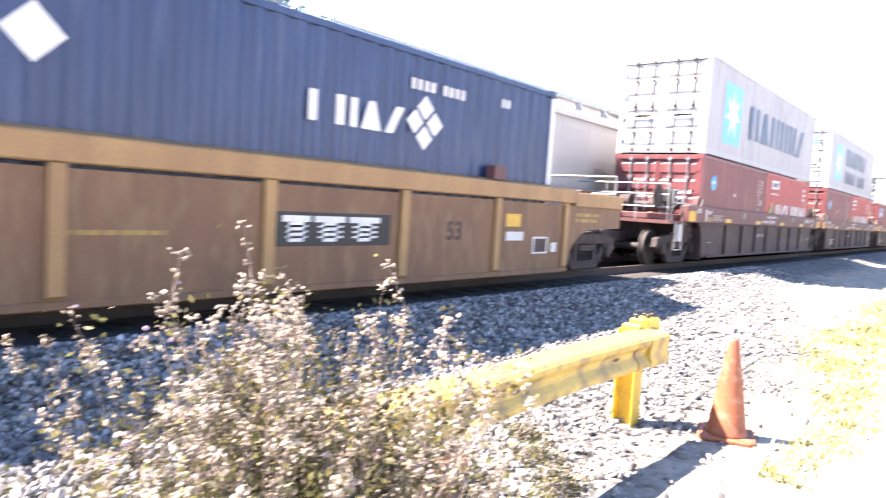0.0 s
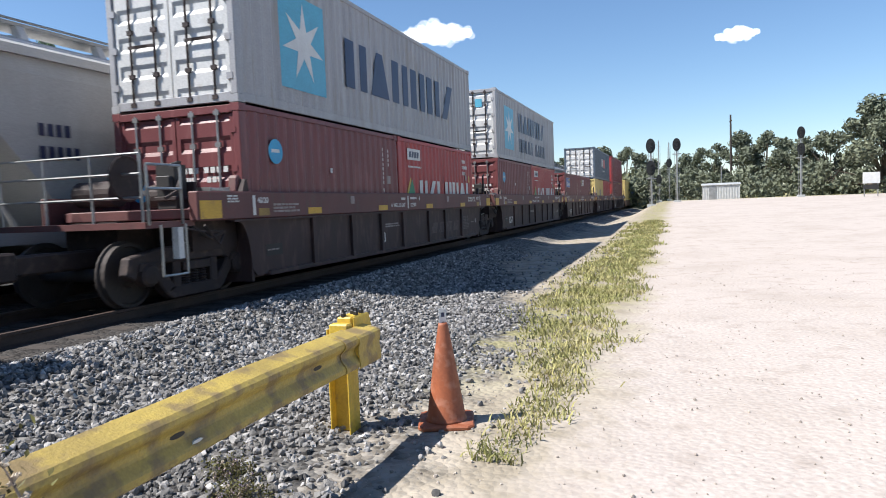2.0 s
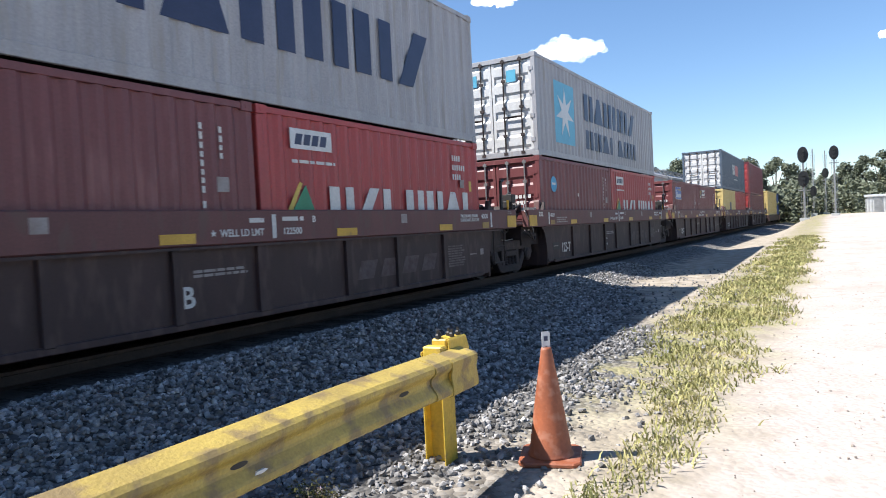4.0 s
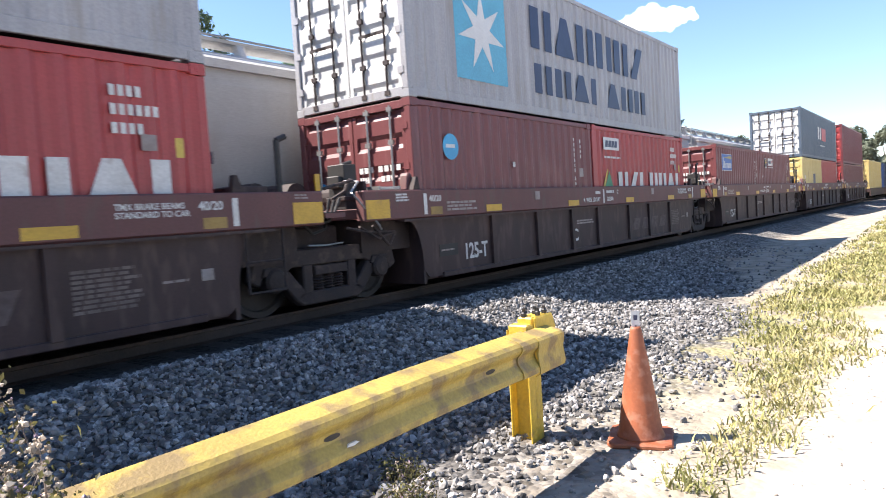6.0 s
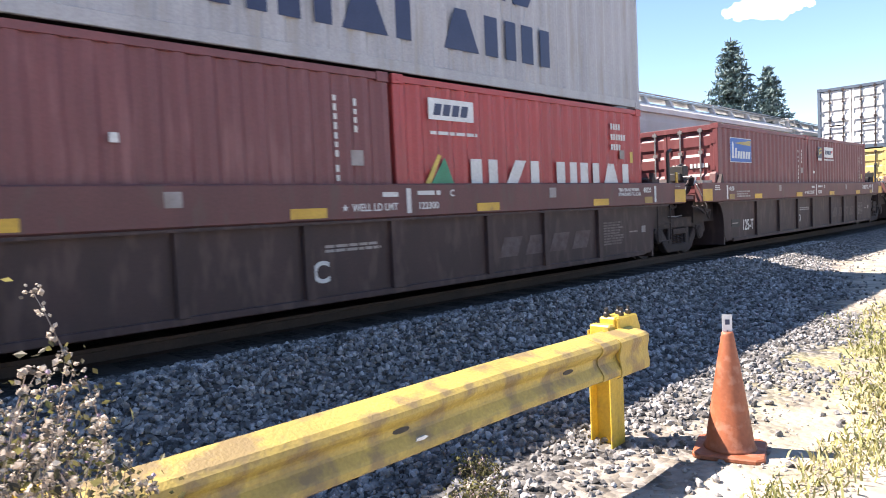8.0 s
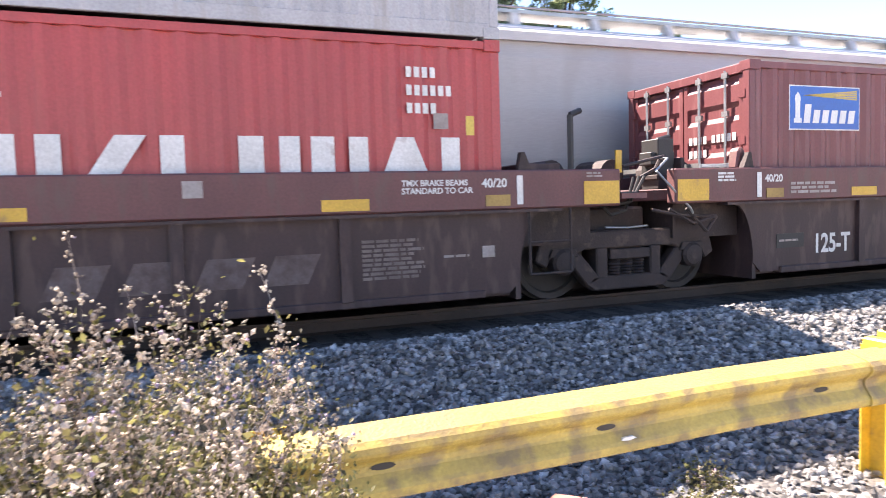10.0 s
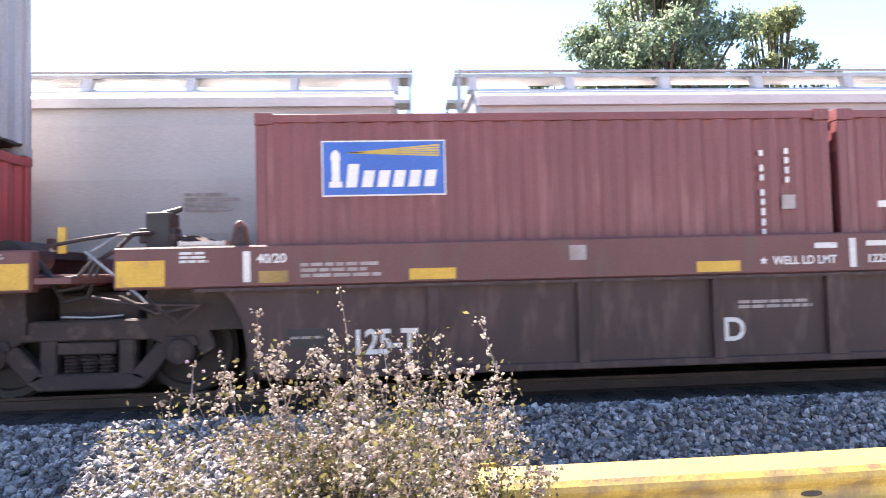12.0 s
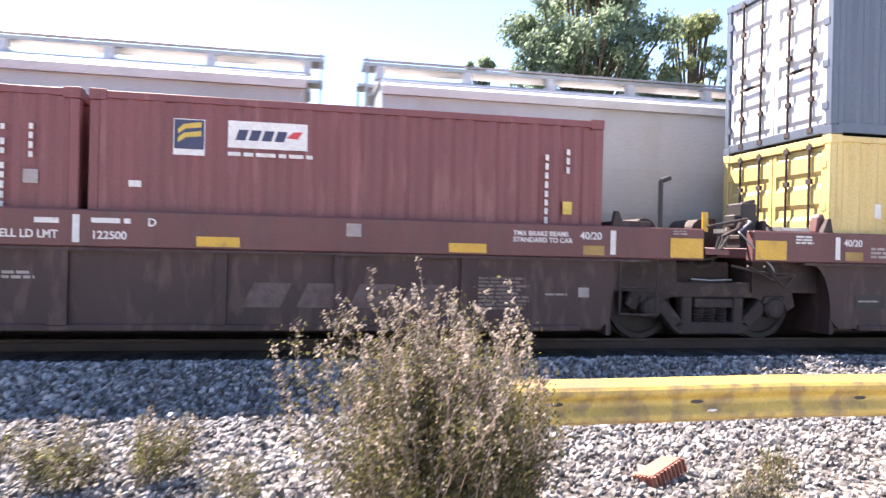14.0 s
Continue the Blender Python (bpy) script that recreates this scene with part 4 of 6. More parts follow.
    part("lever", Shape().chain([(1.42, h + 1.75, 1.80), (1.40, h + 2.25, 1.36), (1.38, h + 2.30, 1.30)], 0.013), galv, c, "bare steel lever")
    part("rod", Shape().chain([(1.34, h + 1.35, 1.86), (1.30, h + 1.7, 1.93), (1.2, h + 2.0, 1.98)], 0.02), truck_steel, c)
    part("release_lever", Shape().chain([(1.36, h + 1.78, 1.80), (1.30, h + 2.0, 1.95), (1.0, h + 2.05, 1.98)], 0.014), galv, c, "bare steel release lever")
    for k in range(3):
        part("air_hose", Shape().chain([(1.2 - 0.12 * k, h + 1.2, 1.75 - 0.1 * k), (1.25 - 0.1 * k, h + 1.38, 1.55 - 0.12 * k), (1.24 - 0.1 * k, h + 1.6, 1.56 - 0.1 * k), (1.2 - 0.1 * k, h + 1.75, 1.75)], 0.019), black_steel, c, "black rubber air hose")
    part("flag_plate", Shape().box((1.15, h + 1.38, 1.80), (1.17, h + 1.46, 2.06)), amber, c, "yellow marker")
    if not last:
        part("centre_casting", Shape().box((-0.8, h + 1.2, 0.98), (0.8, h + 2.05, 1.40)), truck_steel, c, bevel=0.03)
        truck(c, h + 1.62)
        part("articulation", Shape().prism([(1.41, h + 1.28), (1.41, h + 1.62), (0.2, h + 1.95), (0.2, h + 1.28)], 2, 1.50, 1.56), car_brown, c, "bare articulation casting")
    # stencils and reflectors on the near sill and web
    X = SILL + 0.003
    for q in (-h, 0.0, h):
        plate("stripe", white_paint, c, X, q - 0.035, q + 0.035, 1.47, 1.77, "white vertical stripe")
    g = -6.13
    for q in (1.54, 4.46, 7.36, 10.21):
        plate("reflector", amber, c, X, g + q, g + q + 0.46, 1.455, 1.565, "yellow reflector strip")
    for q in (-7.395, 6.945):
        plate("reflector", amber, c, X, q, q + 0.455, 1.45, 1.70, "yellow reflector panel")
    bars("stencil_block", white_paint, c, X, -6.80, -6.52, 1.66, 1.78, 3, seed=19)
    for q in (0.08, 11.90):
        plate("faded_panel", dull_amber, c, X, g + q, g + q + 0.28, 1.46, 1.575)
    lettering("stencil", "40/20", 0.125, white_paint, c, X, g + 0.06, 1.655)
    lettering("stencil", "40/20", 0.125, white_paint, c, X, g + 11.86, 1.655)
    bars("stencil_block", dull_white, c, X, g + 0.48, g + 1.28, 1.49, 1.65, 3, seed=4)
    for q in (3.15, 9.0):
        plate("code_panel", dull_white, c, X, g + q, g + q + 0.17, 1.61, 1.76)
    bars("railway_mark", white_paint, c, X, g + 5.72, g + 6.02, 1.65, 1.74, 1, "white bars of a railway mark", 6)
    lettering("stencil", "WELL LD LMT", 0.12, white_paint, c, X, g + 5.27, 1.515, squeeze=0.92)
    outline("star", [(g + 5.17 + (0.045 if i % 2 == 0 else 0.018) * math.sin(i * math.pi / 5), 1.555 + (0.045 if i % 2 == 0 else 0.018) * math.cos(i * math.pi / 5)) for i in range(10)], white_paint, c, X, "small white star")
    bars("number_block", white_paint, c, X, g + 6.28, g + 6.70, 1.665, 1.75, 1, "white car number bars", 8)
    lettering("stencil", letter, 0.12, white_paint, c, X, g + 6.85, 1.665)
    lettering("stencil", "122300" if letter == "C" else "122500", 0.12, white_paint, c, X, g + 6.28, 1.515)
    lettering("stencil", "TMX BRAKE BEAMS\nSTANDARD TO CAR", 0.082, white_paint, c, X, g + 11.0, 1.68)
    bars("stencil_block", dull_white, c, X, 6.98, 7.18, 1.735, 1.80, 2, seed=9)
    W = WEB + 0.003
    if letter != "B":
        lettering("stencil", "125-T", 0.34, white_paint, c, W, g + 0.95, 0.735, squeeze=0.8)
    plate("dark_panel", black_steel, c, W, g + 0.32, g + 0.78, 0.82, 1.0)
    bars("stencil_block", dull_white, c, W + 0.005, g + 0.36, g + 0.73, 0.89, 0.93, 1, seed=10)
    lettering("stencil", letter, 0.33, white_paint, c, W, g + 4.74, 0.75)
    bars("stencil_block", dull_white, c, W, g + 4.92, g + 5.75, 1.06, 1.16, 2, seed=11)
    bars("stencil_block", dim_stencil, c, W, g + 10.6, g + 11.25, 0.76, 1.17, 9, seed=12)
    bars("stencil_block", dull_white, c, W, g + 11.45, g + 11.75, 0.94, 0.98, 1, seed=13)
    plate("worn_panel", dull_white, c, W, g + 11.88, g + 12.02, 0.93, 1.05)
    s = Shape()
    for i in range(4):
        q = g + 7.85 + i * 0.6
        s.prism([(q, 0.78), (q + 0.42, 0.78), (q + 0.55, 1.06), (q + 0.13, 1.06)], 0, W, W + 0.002)
    part_each("ghost_mark", s, mat_ghost, c, "faded railway emblem blocks")
    if first:
        truck(c, -h - 0.95, 0.42)
        p = Shape().box((-1.3, -h - 2.1, 1.36), (1.3, -h - 1.2, 1.44))
        part("end_platform", p, car_brown, c, "end platform")
        for (ya, yb) in ((-h - 2.05, -h - 1.45),):
            s = Shape()
            for zz in (1.44 + 0.42, 1.44 + 0.72):
                s.chain([(1.32, ya, 1.40), (1.32, ya, zz), (1.32, yb, zz), (1.32, yb, 1.40)], 0.02)
            part("hand_rail", s, galv, c, "bent pipe hand rail")
        s = Shape()
        for zz in (1.75, 2.05, 2.3):
            s.tube((-1.2, -h - 2.02, zz), (1.2, -h - 2.02, zz), 0.018)
        for q in (-1.2, -0.4, 0.4, 1.2):
            s.tube((q, -h - 2.02, 1.4), (q, -h - 2.02, 2.3), 0.018)
        part("hand_rail", s, galv, c, "crosswise pipe railing")
        s = Shape().chain([(1.36, -h - 1.9, 1.4), (1.36, -h - 1.9, 0.75), (1.36, -h - 1.45, 0.75), (1.36, -h - 1.45, 1.4)], 0.018)
        part("stirrup_step", s, galv, c)
        part("post", Shape().box((1.28, -h - 1.62, 0.95), (1.38, -h - 1.52, 1.36)), white_paint, c, "white painted post")
        part("coupler", Shape().box((-0.1, -h - 3.0, 0.85), (0.1, -h - 1.2, 1.1)).box((-0.2, -h - 3.25, 0.8), (0.2, -h - 2.95, 1.15)), truck_steel, c, "knuckle coupler", bevel=0.03)
        part("brake_wheel", Shape().lathe([(0.28, 0), (0.3, 0.02), (0.28, 0.04), (0.26, 0.02)], 20, (0.9, -h - 1.95, 2.0), 0), truck_steel, c)
    MOVERS.append((c, u, 0.0))
    return c


dim_stencil = mat("dust_covered_stencil_paint", (0.24, 0.195, 0.18), (0.13, 0.10, 0.09), 0.75)
mat_ghost = mat("faded_emblem_paint", (0.145, 0.11, 0.103), (0.10, 0.065, 0.06), 0.8, scale=9)
for u_, k_ in ((23.70, "B"), (39.25, "C"), (54.85, "D"), (70.40, "E"), (85.97, "A")):
    well_unit(u_, k_, first=k_ == "B", last=k_ == "A")


def yellow_car(u0, u1):
    """A long yellow single well car from u0 to u1 along the train."""
    c = thing("well_car", "weathered yellow long well car with black panel marks", "railway wagon")
    half, mid = (u1 - u0) / 2, (u0 + u1) / 2
    X = 1.40
    for sx in (-1, 1):
        a, b = (1.25, 1.44) if sx > 0 else (-1.44, -1.25)
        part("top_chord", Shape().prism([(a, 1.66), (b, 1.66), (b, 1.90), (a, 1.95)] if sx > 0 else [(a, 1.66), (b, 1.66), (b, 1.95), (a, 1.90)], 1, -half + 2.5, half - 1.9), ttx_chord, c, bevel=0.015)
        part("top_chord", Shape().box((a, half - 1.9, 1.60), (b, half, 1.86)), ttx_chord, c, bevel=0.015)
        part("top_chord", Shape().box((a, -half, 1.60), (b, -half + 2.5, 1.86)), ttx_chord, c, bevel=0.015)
        w0, w1 = (X - 0.03, X) if sx > 0 else (-X, -X + 0.03)
        pts = [(-half + 2.6, 0.50), (half - 2.05, 0.50)]
        for i in range(9):
            t = math.pi / 2 * i / 8
            pts.append((half - 2.0 + 0.95 * (1 - math.cos(t)), 0.58 + 0.62 * math.sin(t)))
        pts += [(half - 0.02, 1.22), (half - 0.02, 1.62), (-half + 0.02, 1.62), (-half + 0.02, 1.22)]
        for i in range(9):
            t = math.pi / 2 * (1 - i / 8)
            pts.append((-half + 2.5 - 0.95 * (1 - math.cos(t)), 0.58 + 0.62 * math.sin(t)))
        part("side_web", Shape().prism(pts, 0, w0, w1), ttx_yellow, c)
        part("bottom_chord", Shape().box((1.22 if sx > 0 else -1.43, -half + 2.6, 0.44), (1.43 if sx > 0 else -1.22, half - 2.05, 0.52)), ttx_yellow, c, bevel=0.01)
        for k in range(9):
            q = 10.40 - 2.06 * k - mid
            if q > -half + 2:
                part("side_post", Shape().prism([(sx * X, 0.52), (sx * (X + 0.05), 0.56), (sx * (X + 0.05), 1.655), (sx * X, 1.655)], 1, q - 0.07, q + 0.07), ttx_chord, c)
    part("well_floor", Shape().box((-1.22, -half + 2.5, 0.5), (1.22, half - 1.95, 0.62)), car_web, c)
    for sy in (-1, 1):
        part("end_deck", Shape().box((-1.25, sy * (half - 1.0) - 0.98, 1.36), (1.25, sy * (half - 1.0) + 0.98, 1.58)), ttx_yellow, c)
        truck(c, sy * (half - 0.75), 0.42)
        part("coupler", Shape().box((-0.1, sy * (half + 0.35) - 0.45, 0.85), (0.1, sy * (half + 0.35) + 0.45, 1.1)), truck_steel, c, bevel=0.02)
        s = Shape()
        for zz in (1.9, 2.25):
            s.chain([(1.3, sy * (half - 0.1), 1.58), (1.3, sy * (half - 0.1), zz), (-1.3, sy * (half - 0.1), zz), (-1.3, sy * (half - 0.1), 1.58)], 0.02)
        part("hand_rail", s, galv, c, "bent pipe hand rail")
        part("brake_box", Shape().box((0.4, sy * (half - 0.5) - 0.2, 1.58), (0.9, sy * (half - 0.5) + 0.2, 1.95)), car_web, c, bevel=0.02)
    part("post", Shape().box((1.26, 8.2 - mid, 1.93), (1.42, 8.5 - mid, 2.13)), car_brown, c, "rusty lug on the top chord")
    W = X + 0.004
    plate("black_panel", black_steel, c, W, 4.28 - mid, 6.05 - mid, 0.95, 1.33, "black brand panel")
    s = Shape()
    for k, (a, b) in enumerate(((4.40, 4.78), (4.84, 5.30), (5.36, 5.86))):
        s.box((W + 0.005, a - mid, 1.22), (W + 0.008, b - mid, 1.29)).box((W + 0.005, (a + b) / 2 - 0.1 - mid, 1.0), (W + 0.008, (a + b) / 2 + 0.1 - mid, 1.22))
        for j in range(3):
            s.box((W + 0.005, a + 0.06 - mid, 1.04 + 0.06 * j), (W + 0.008, b - 0.04 - mid, 1.065 + 0.06 * j))
    part_each("brand_block", s, white_film, c, "white striped brand blocks")
    lettering("stencil", "53", 0.36, car_web, c, W, 7.16 - mid, 1.02)
    plate("yellow_panel", amber, c, W, 8.60 - mid, 9.0 - mid, 1.22, 1.42)
    plate("worn_panel", white_paint, c, W, 8.62 - mid, 9.1 - mid, 1.0, 1.14)
    plate("box_panel", white_paint, c, W, 9.40 - mid, 9.86 - mid, 0.78, 1.06, "white framed panel")
    plate("box_panel", car_web, c, W + 0.005, 9.44 - mid, 9.82 - mid, 0.81, 1.03)
    plate("box_panel", white_paint, c, W, 9.98 - mid, 10.16 - mid, 0.80, 0.96)
    bars("stencil_block", dull_amber, c, W, 10.75 - mid, 11.7 - mid, 1.3, 1.5, 2, seed=14)
    bars("stencil_block", dull_amber, c, W, 2.2 - mid, 3.4 - mid, 1.05, 1.12, 1, seed=15)
    MOVERS.append((c, mid, 0.0))
    return c


yellow_car(-8.6, 12.6)


def far_flat(u, label, side, length):
    """A lower box on a plain flat car, far down the train."""
    c = thing("flat_car", "dark brown railway flat car", "railway wagon", group="flat cars down the line")
    part("deck", Shape().box((-1.4, -length / 2 - 1, 0.95), (1.4, length / 2 + 1, 1.25)), car_web, c)
    part("side_sill", Shape().box((1.3, -length / 2 - 1, 0.6), (1.4, length / 2 + 1, 0.95)), car_web, c)
    for sy in (-1, 1):
        truck(c, sy * (length / 2 - 0.6))
    MOVERS.append((c, u, 0.0))
    container(label, length, 2.59, side, side, side, u - length / 2, 1.255)


for i_, (m_, l_) in enumerate(((yellow_box, "warm yellow container far down the train"), (blue_box, "navy blue container far down the train"), (grey_box, "pale grey container far down the train"), (red_box, "bright red container far down the train"), (maroon_box, "oxide red container far down the train"))):
    far_flat(103 + 15.2 * i_, l_, m_, L40)

# ---- covered hopper train on the second track ----
HOPPERS = []


def hopper():
    c = thing("covered_hopper", "pale grey covered hopper wagon with roof walkway", "railway wagon", group="covered hopper wagons")
    half = 6.6
    z0, z1 = 1.15, 4.18
    prof = [(-1.05, 1.15), (-1.42, 1.55), (-1.55, 2.2), (-1.6, 3.0), (-1.58, 3.8), (-1.5, 4.18), (-1.1, 4.36), (-0.5, 4.46), (0.5, 4.46), (1.1, 4.36), (1.5, 4.18), (1.58, 3.8), (1.6, 3.0), (1.55, 2.2), (1.42, 1.55), (1.05, 1.15)]
    s = Shape()
    # the body's ends slope in towards the bottom
    inset = [max(0.0, (3.45 - z) * 0.95) for x, z in prof]
    n = len(prof)
    for sy in (-1, 1):
        for (x, z), d in zip(prof, inset):
            s.v.append((x, sy * (half - 0.35 - d), z))
    for i in range(n):
        j = (i + 1) % n
        s.f.append((i, j, n + j, n + i))
    for b in (0, n):
        for i in range(n // 2 - 1):
            s.f.append((b + i, b + i + 1, b + n - 2 - i, b + n - 1 - i))
    part("body", s, hopper_grey, c, smooth=False)
    part("roof", Shape().prism([(-1.52, 4.16), (-1.14, 4.37), (-0.52, 4.47), (0.52, 4.47), (1.14, 4.37), (1.52, 4.16), (1.56, 4.20), (1.16, 4.43), (0.52, 4.53), (-0.52, 4.53), (-1.16, 4.43), (-1.56, 4.20)], 1, -half + 0.3, half - 0.3), hopper_sunlit, c, "sunlit white curved roof")
    for sx in (-1, 1):
        part("eave_rail", Shape().box((sx * 1.57 - 0.05, -half + 0.3, 4.06), (sx * 1.57 + 0.05, half - 0.3, 4.20)), hopper_sunlit, c)
        part("side_sill", Shape().box((sx * 1.42 - 0.08, -half, 1.15), (sx * 1.42 + 0.08, half, 1.38)), hopper_grey, c)
        # running boards above the roof on short brackets
        g = Shape().box((sx * 0.78 - 0.25, -half, 4.66), (sx * 0.78 + 0.25, half, 4.72))
        part("running_board", g, galv, c, "steel grating running board")
        for i in range(9):
            y = -half + 0.3 + i * (2 * half - 0.6) / 8
            part("bracket", Shape().prism([(sx * 0.60, 4.50), (sx * 1.15, 4.42), (sx * 1.04, 4.66), (sx * 0.90, 4.66), (sx * 0.94, 4.52), (sx * 0.60, 4.56)], 1, y - 0.07, y + 0.07), hopper_sunlit, c)
        part("edge_rail", Shape().tube((sx * 1.05, -half, 4.75), (sx * 1.05, half, 4.75), 0.022), galv, c)
    for i in range(6):
        y = -half + 1.6 + i * (2 * half - 3.2) / 5
        part("hatch", Shape().lathe([(0.36, 4.50), (0.40, 4.58), (0.36, 4.64), (0.1, 4.67)], 16, (0, y, 0)), hopper_sunlit, c)
    for sy in (-1, 1):
        e = sy * half
        part("platform", Shape().box((-1.45, e - 1.9 if sy > 0 else e, 1.15), (1.45, e if sy > 0 else e + 1.9, 1.30)), hopper_grey, c)
        for sx in (-1, 1):
            part("end_post", Shape().box((sx * 1.38 - 0.07, e - sy * 0.42 - 0.06, 1.3), (sx * 1.38 + 0.07, e - sy * 0.42 + 0.06, 4.1)), hopper_grey, c)
            part("end_strut", Shape().tube((sx * 0.9, e - sy * 1.7, 1.3), (sx * 0.9, e - sy * 0.45, 3.4), 0.05), hopper_grey, c)
            s = Shape()
            for q in (1.30, 0.95):
                s.tube((sx * q * 1.06, e - sy * 0.06, 1.2), (sx * q * 1.06, e - sy * 0.06, 4.70), 0.02)
            for i in range(10):
                s.tube((sx * 1.378, e - sy * 0.06, 1.45 + 0.36 * i), (sx * 1.007, e - sy * 0.06, 1.45 + 0.36 * i), 0.014)
            part("ladder", s, galv, c, "steel end ladder")
        part("coupler", Shape().box((-0.12, e - 0.5, 0.86), (0.12, e + 0.5, 1.08)), truck_steel, c)
        part("brake_gear", Shape().tube((-0.5, e - sy * 1.1, 1.55), (0.5, e - sy * 1.1, 1.55), 0.17, n=12), truck_steel, c)
        for ax in (-0.89, 0.89):
            yy = e - sy * 1.5 + ax
            for sx in (-1, 1):
                part("wheel", Shape().lathe([(0.1, -0.07), (0.42, -0.06), (0.45, -0.05), (0.45, 0.05), (0.1, 0.06)], 20, (sx * 0.74, yy, RAIL_TOP + 0.45), 0), wheel_steel, c)
        part("truck_frame", Shape().box((-1.05, e - sy * 1.5 - 1.25, 0.55), (1.05, e - sy * 1.5 + 1.25, 0.95)), truck_steel, c, bevel=0.08)
    for k in range(3):
        y = -3.6 + 3.6 * k
        k0 = Shape()
        k0.prism([(y - 1.5, 1.2), (y + 1.5, 1.2), (y + 0.35, 0.55), (y - 0.35, 0.55)], 0, -1.0, 1.0)
        part("chute", k0, hopper_grey, c)
    s = Shape()
    for r_ in range(2):
        for i in range(4 if r_ == 0 else 5):
            s.box((1.605, -5.0 + i * 0.16, 2.85 - r_ * 0.36), (1.61, -4.90 + i * 0.16, 3.05 - r_ * 0.36))
    part_each("registration_mark", s, navy_ink, c, "dark registration bars")
    bars("stencil_block", dull_white, c, 1.605, 3.2, 4.0, 2.5, 2.8, 4, seed=22)
    return c


first_hopper = hopper()
PITCH_H, PHASE_H, SPEED_H = 13.85, -75.5, 6.45
HOPPERS.append((first_hopper, PHASE_H + PITCH_H / 2 - PITCH_H * 2))
for i_ in range(-1, 13):
    HOPPERS.append((copy_thing(first_hopper, pose(0, 0, 0)), PHASE_H + PITCH_H / 2 + PITCH_H * i_))

# ---- guardrail and cone ----
def guardrail():
    g = thing("guardrail", "chipped yellow steel guardrail on a steel post", "guardrail", pose(-1.755, 0, 0, 0, 0, 0.3))
    prof = [(-0.135, 0.735), (-0.125, 0.738), (-0.022, 0.708), (0.0, 0.690), (0.0, 0.668), (-0.006, 0.655), (-0.034, 0.627), (-0.038, 0.615), (-0.038, 0.597), (-0.034, 0.585), (-0.006, 0.548), (0.0, 0.536), (0.0, 0.512), (-0.012, 0.50), (-0.085, 0.472)]
    back = [(x - 0.007, z) for x, z in reversed(prof)]

    def beam(y0, y1, off=0.0, cuts=14):
        s, full = Shape(), prof + back
        n = len(full)
        for i in range(cuts + 1):
            y = y0 + (y1 - y0) * i / cuts
            for x, z in full:
                s.v.append((x + off + 0.003 * math.sin(y * 5), y, z + 0.004 * math.sin(y * 2.3)))
        for i in range(cuts):
            for j in range(n):
                k = (j + 1) % n
                s.f.append((i * n + j, i * n + k, (i + 1) * n + k, (i + 1) * n + j))
        s.f += [tuple(reversed(range(n))), tuple(cuts * n + j for j in range(n))]
        return s
    part("beam", beam(1.20, 4.31, 0.0, 30), rail_yellow, g, "chipped yellow corrugated steel beam")
    full_prof = prof
    prof = [(-0.135, 0.725), (-0.125, 0.728), (-0.018, 0.704), (0.0, 0.690), (0.0, 0.668), (-0.002, 0.655), (-0.008, 0.627), (-0.010, 0.615), (-0.010, 0.597), (-0.008, 0.585), (-0.002, 0.548), (0.0, 0.536), (0.0, 0.512), (-0.004, 0.495), (-0.03, 0.480)]
    back = [(x - 0.007, z) for x, z in reversed(prof)]
    part("end_shoe", beam(4.40, 4.72, 0.016, 4), rail_yellow, g, "flat yellow end shoe")
    prof = full_prof
    back = [(x - 0.007, z) for x, z in reversed(prof)]
    part("end_section", beam(4.22, 4.42, 0.009, 3), rail_yellow, g, "lapped yellow end section")
    for py, px in ((4.66, -0.17), (1.55, -0.17)):
        s = Shape().box((px - 0.155, py - 0.006, -0.25), (px - 0.005, py + 0.006, 0.70))
        s.box((px - 0.155, py - 0.075, -0.25), (px - 0.145, py + 0.075, 0.70)).box((px - 0.015, py - 0.075, -0.25), (px - 0.005, py + 0.075, 0.70))
        part("post", s, rail_yellow2, g, "yellow painted steel post", bevel=0.002)
        s = Shape().box((px - 0.005, py - 0.06, 0.49), (px + 0.085, py + 0.06, 0.70))
        part("spacer_block", s, rail_yellow2, g, bevel=0.006)
    # the cut top of the post and the bent end bracket with bolts
    s = Shape().box((-0.27, 4.52, 0.66), (-0.13, 4.595, 0.75)).box((-0.25, 4.60, 0.71), (-0.14, 4.82, 0.785)).prism([(4.60, 0.79), (4.82, 0.79), (4.86, 0.70), (4.86, 0.56), (4.60, 0.60)], 0, -0.135, -0.115)
    part("end_bracket", s, rail_yellow2, g, "bent yellow end bracket", bevel=0.012)
    for k, (x, y, z) in enumerate(((-0.23, 4.66, 0.785), (-0.20, 4.74, 0.785), (-0.16, 4.79, 0.785), (-0.21, 4.62, 0.785), (-0.155, 4.70, 0.785))):
        part("bolt", Shape().lathe([(0.019, 0), (0.019, 0.022), (0.011, 0.03), (0.011, 0.05)], 6, (x, y, z)), black_steel, g, "dark rusty bolt")
    for y, z in ((2.80, 0.606), (3.95, 0.606), (1.9, 0.606)):
        s = Shape()
        k = 12
        for xx in (-0.037, -0.0335):
            for i in range(k):
                w = 2 * math.pi * i / k
                s.v.append((xx, y + 0.045 * math.cos(w), z + 0.012 * math.sin(w)))
        s.f += [tuple(range(k)), tuple(range(k, 2 * k))] + [(i, (i + 1) % k, k + (i + 1) % k, k + i) for i in range(k)]
        part("slot", s, black_steel, g, "dark bolt slot")
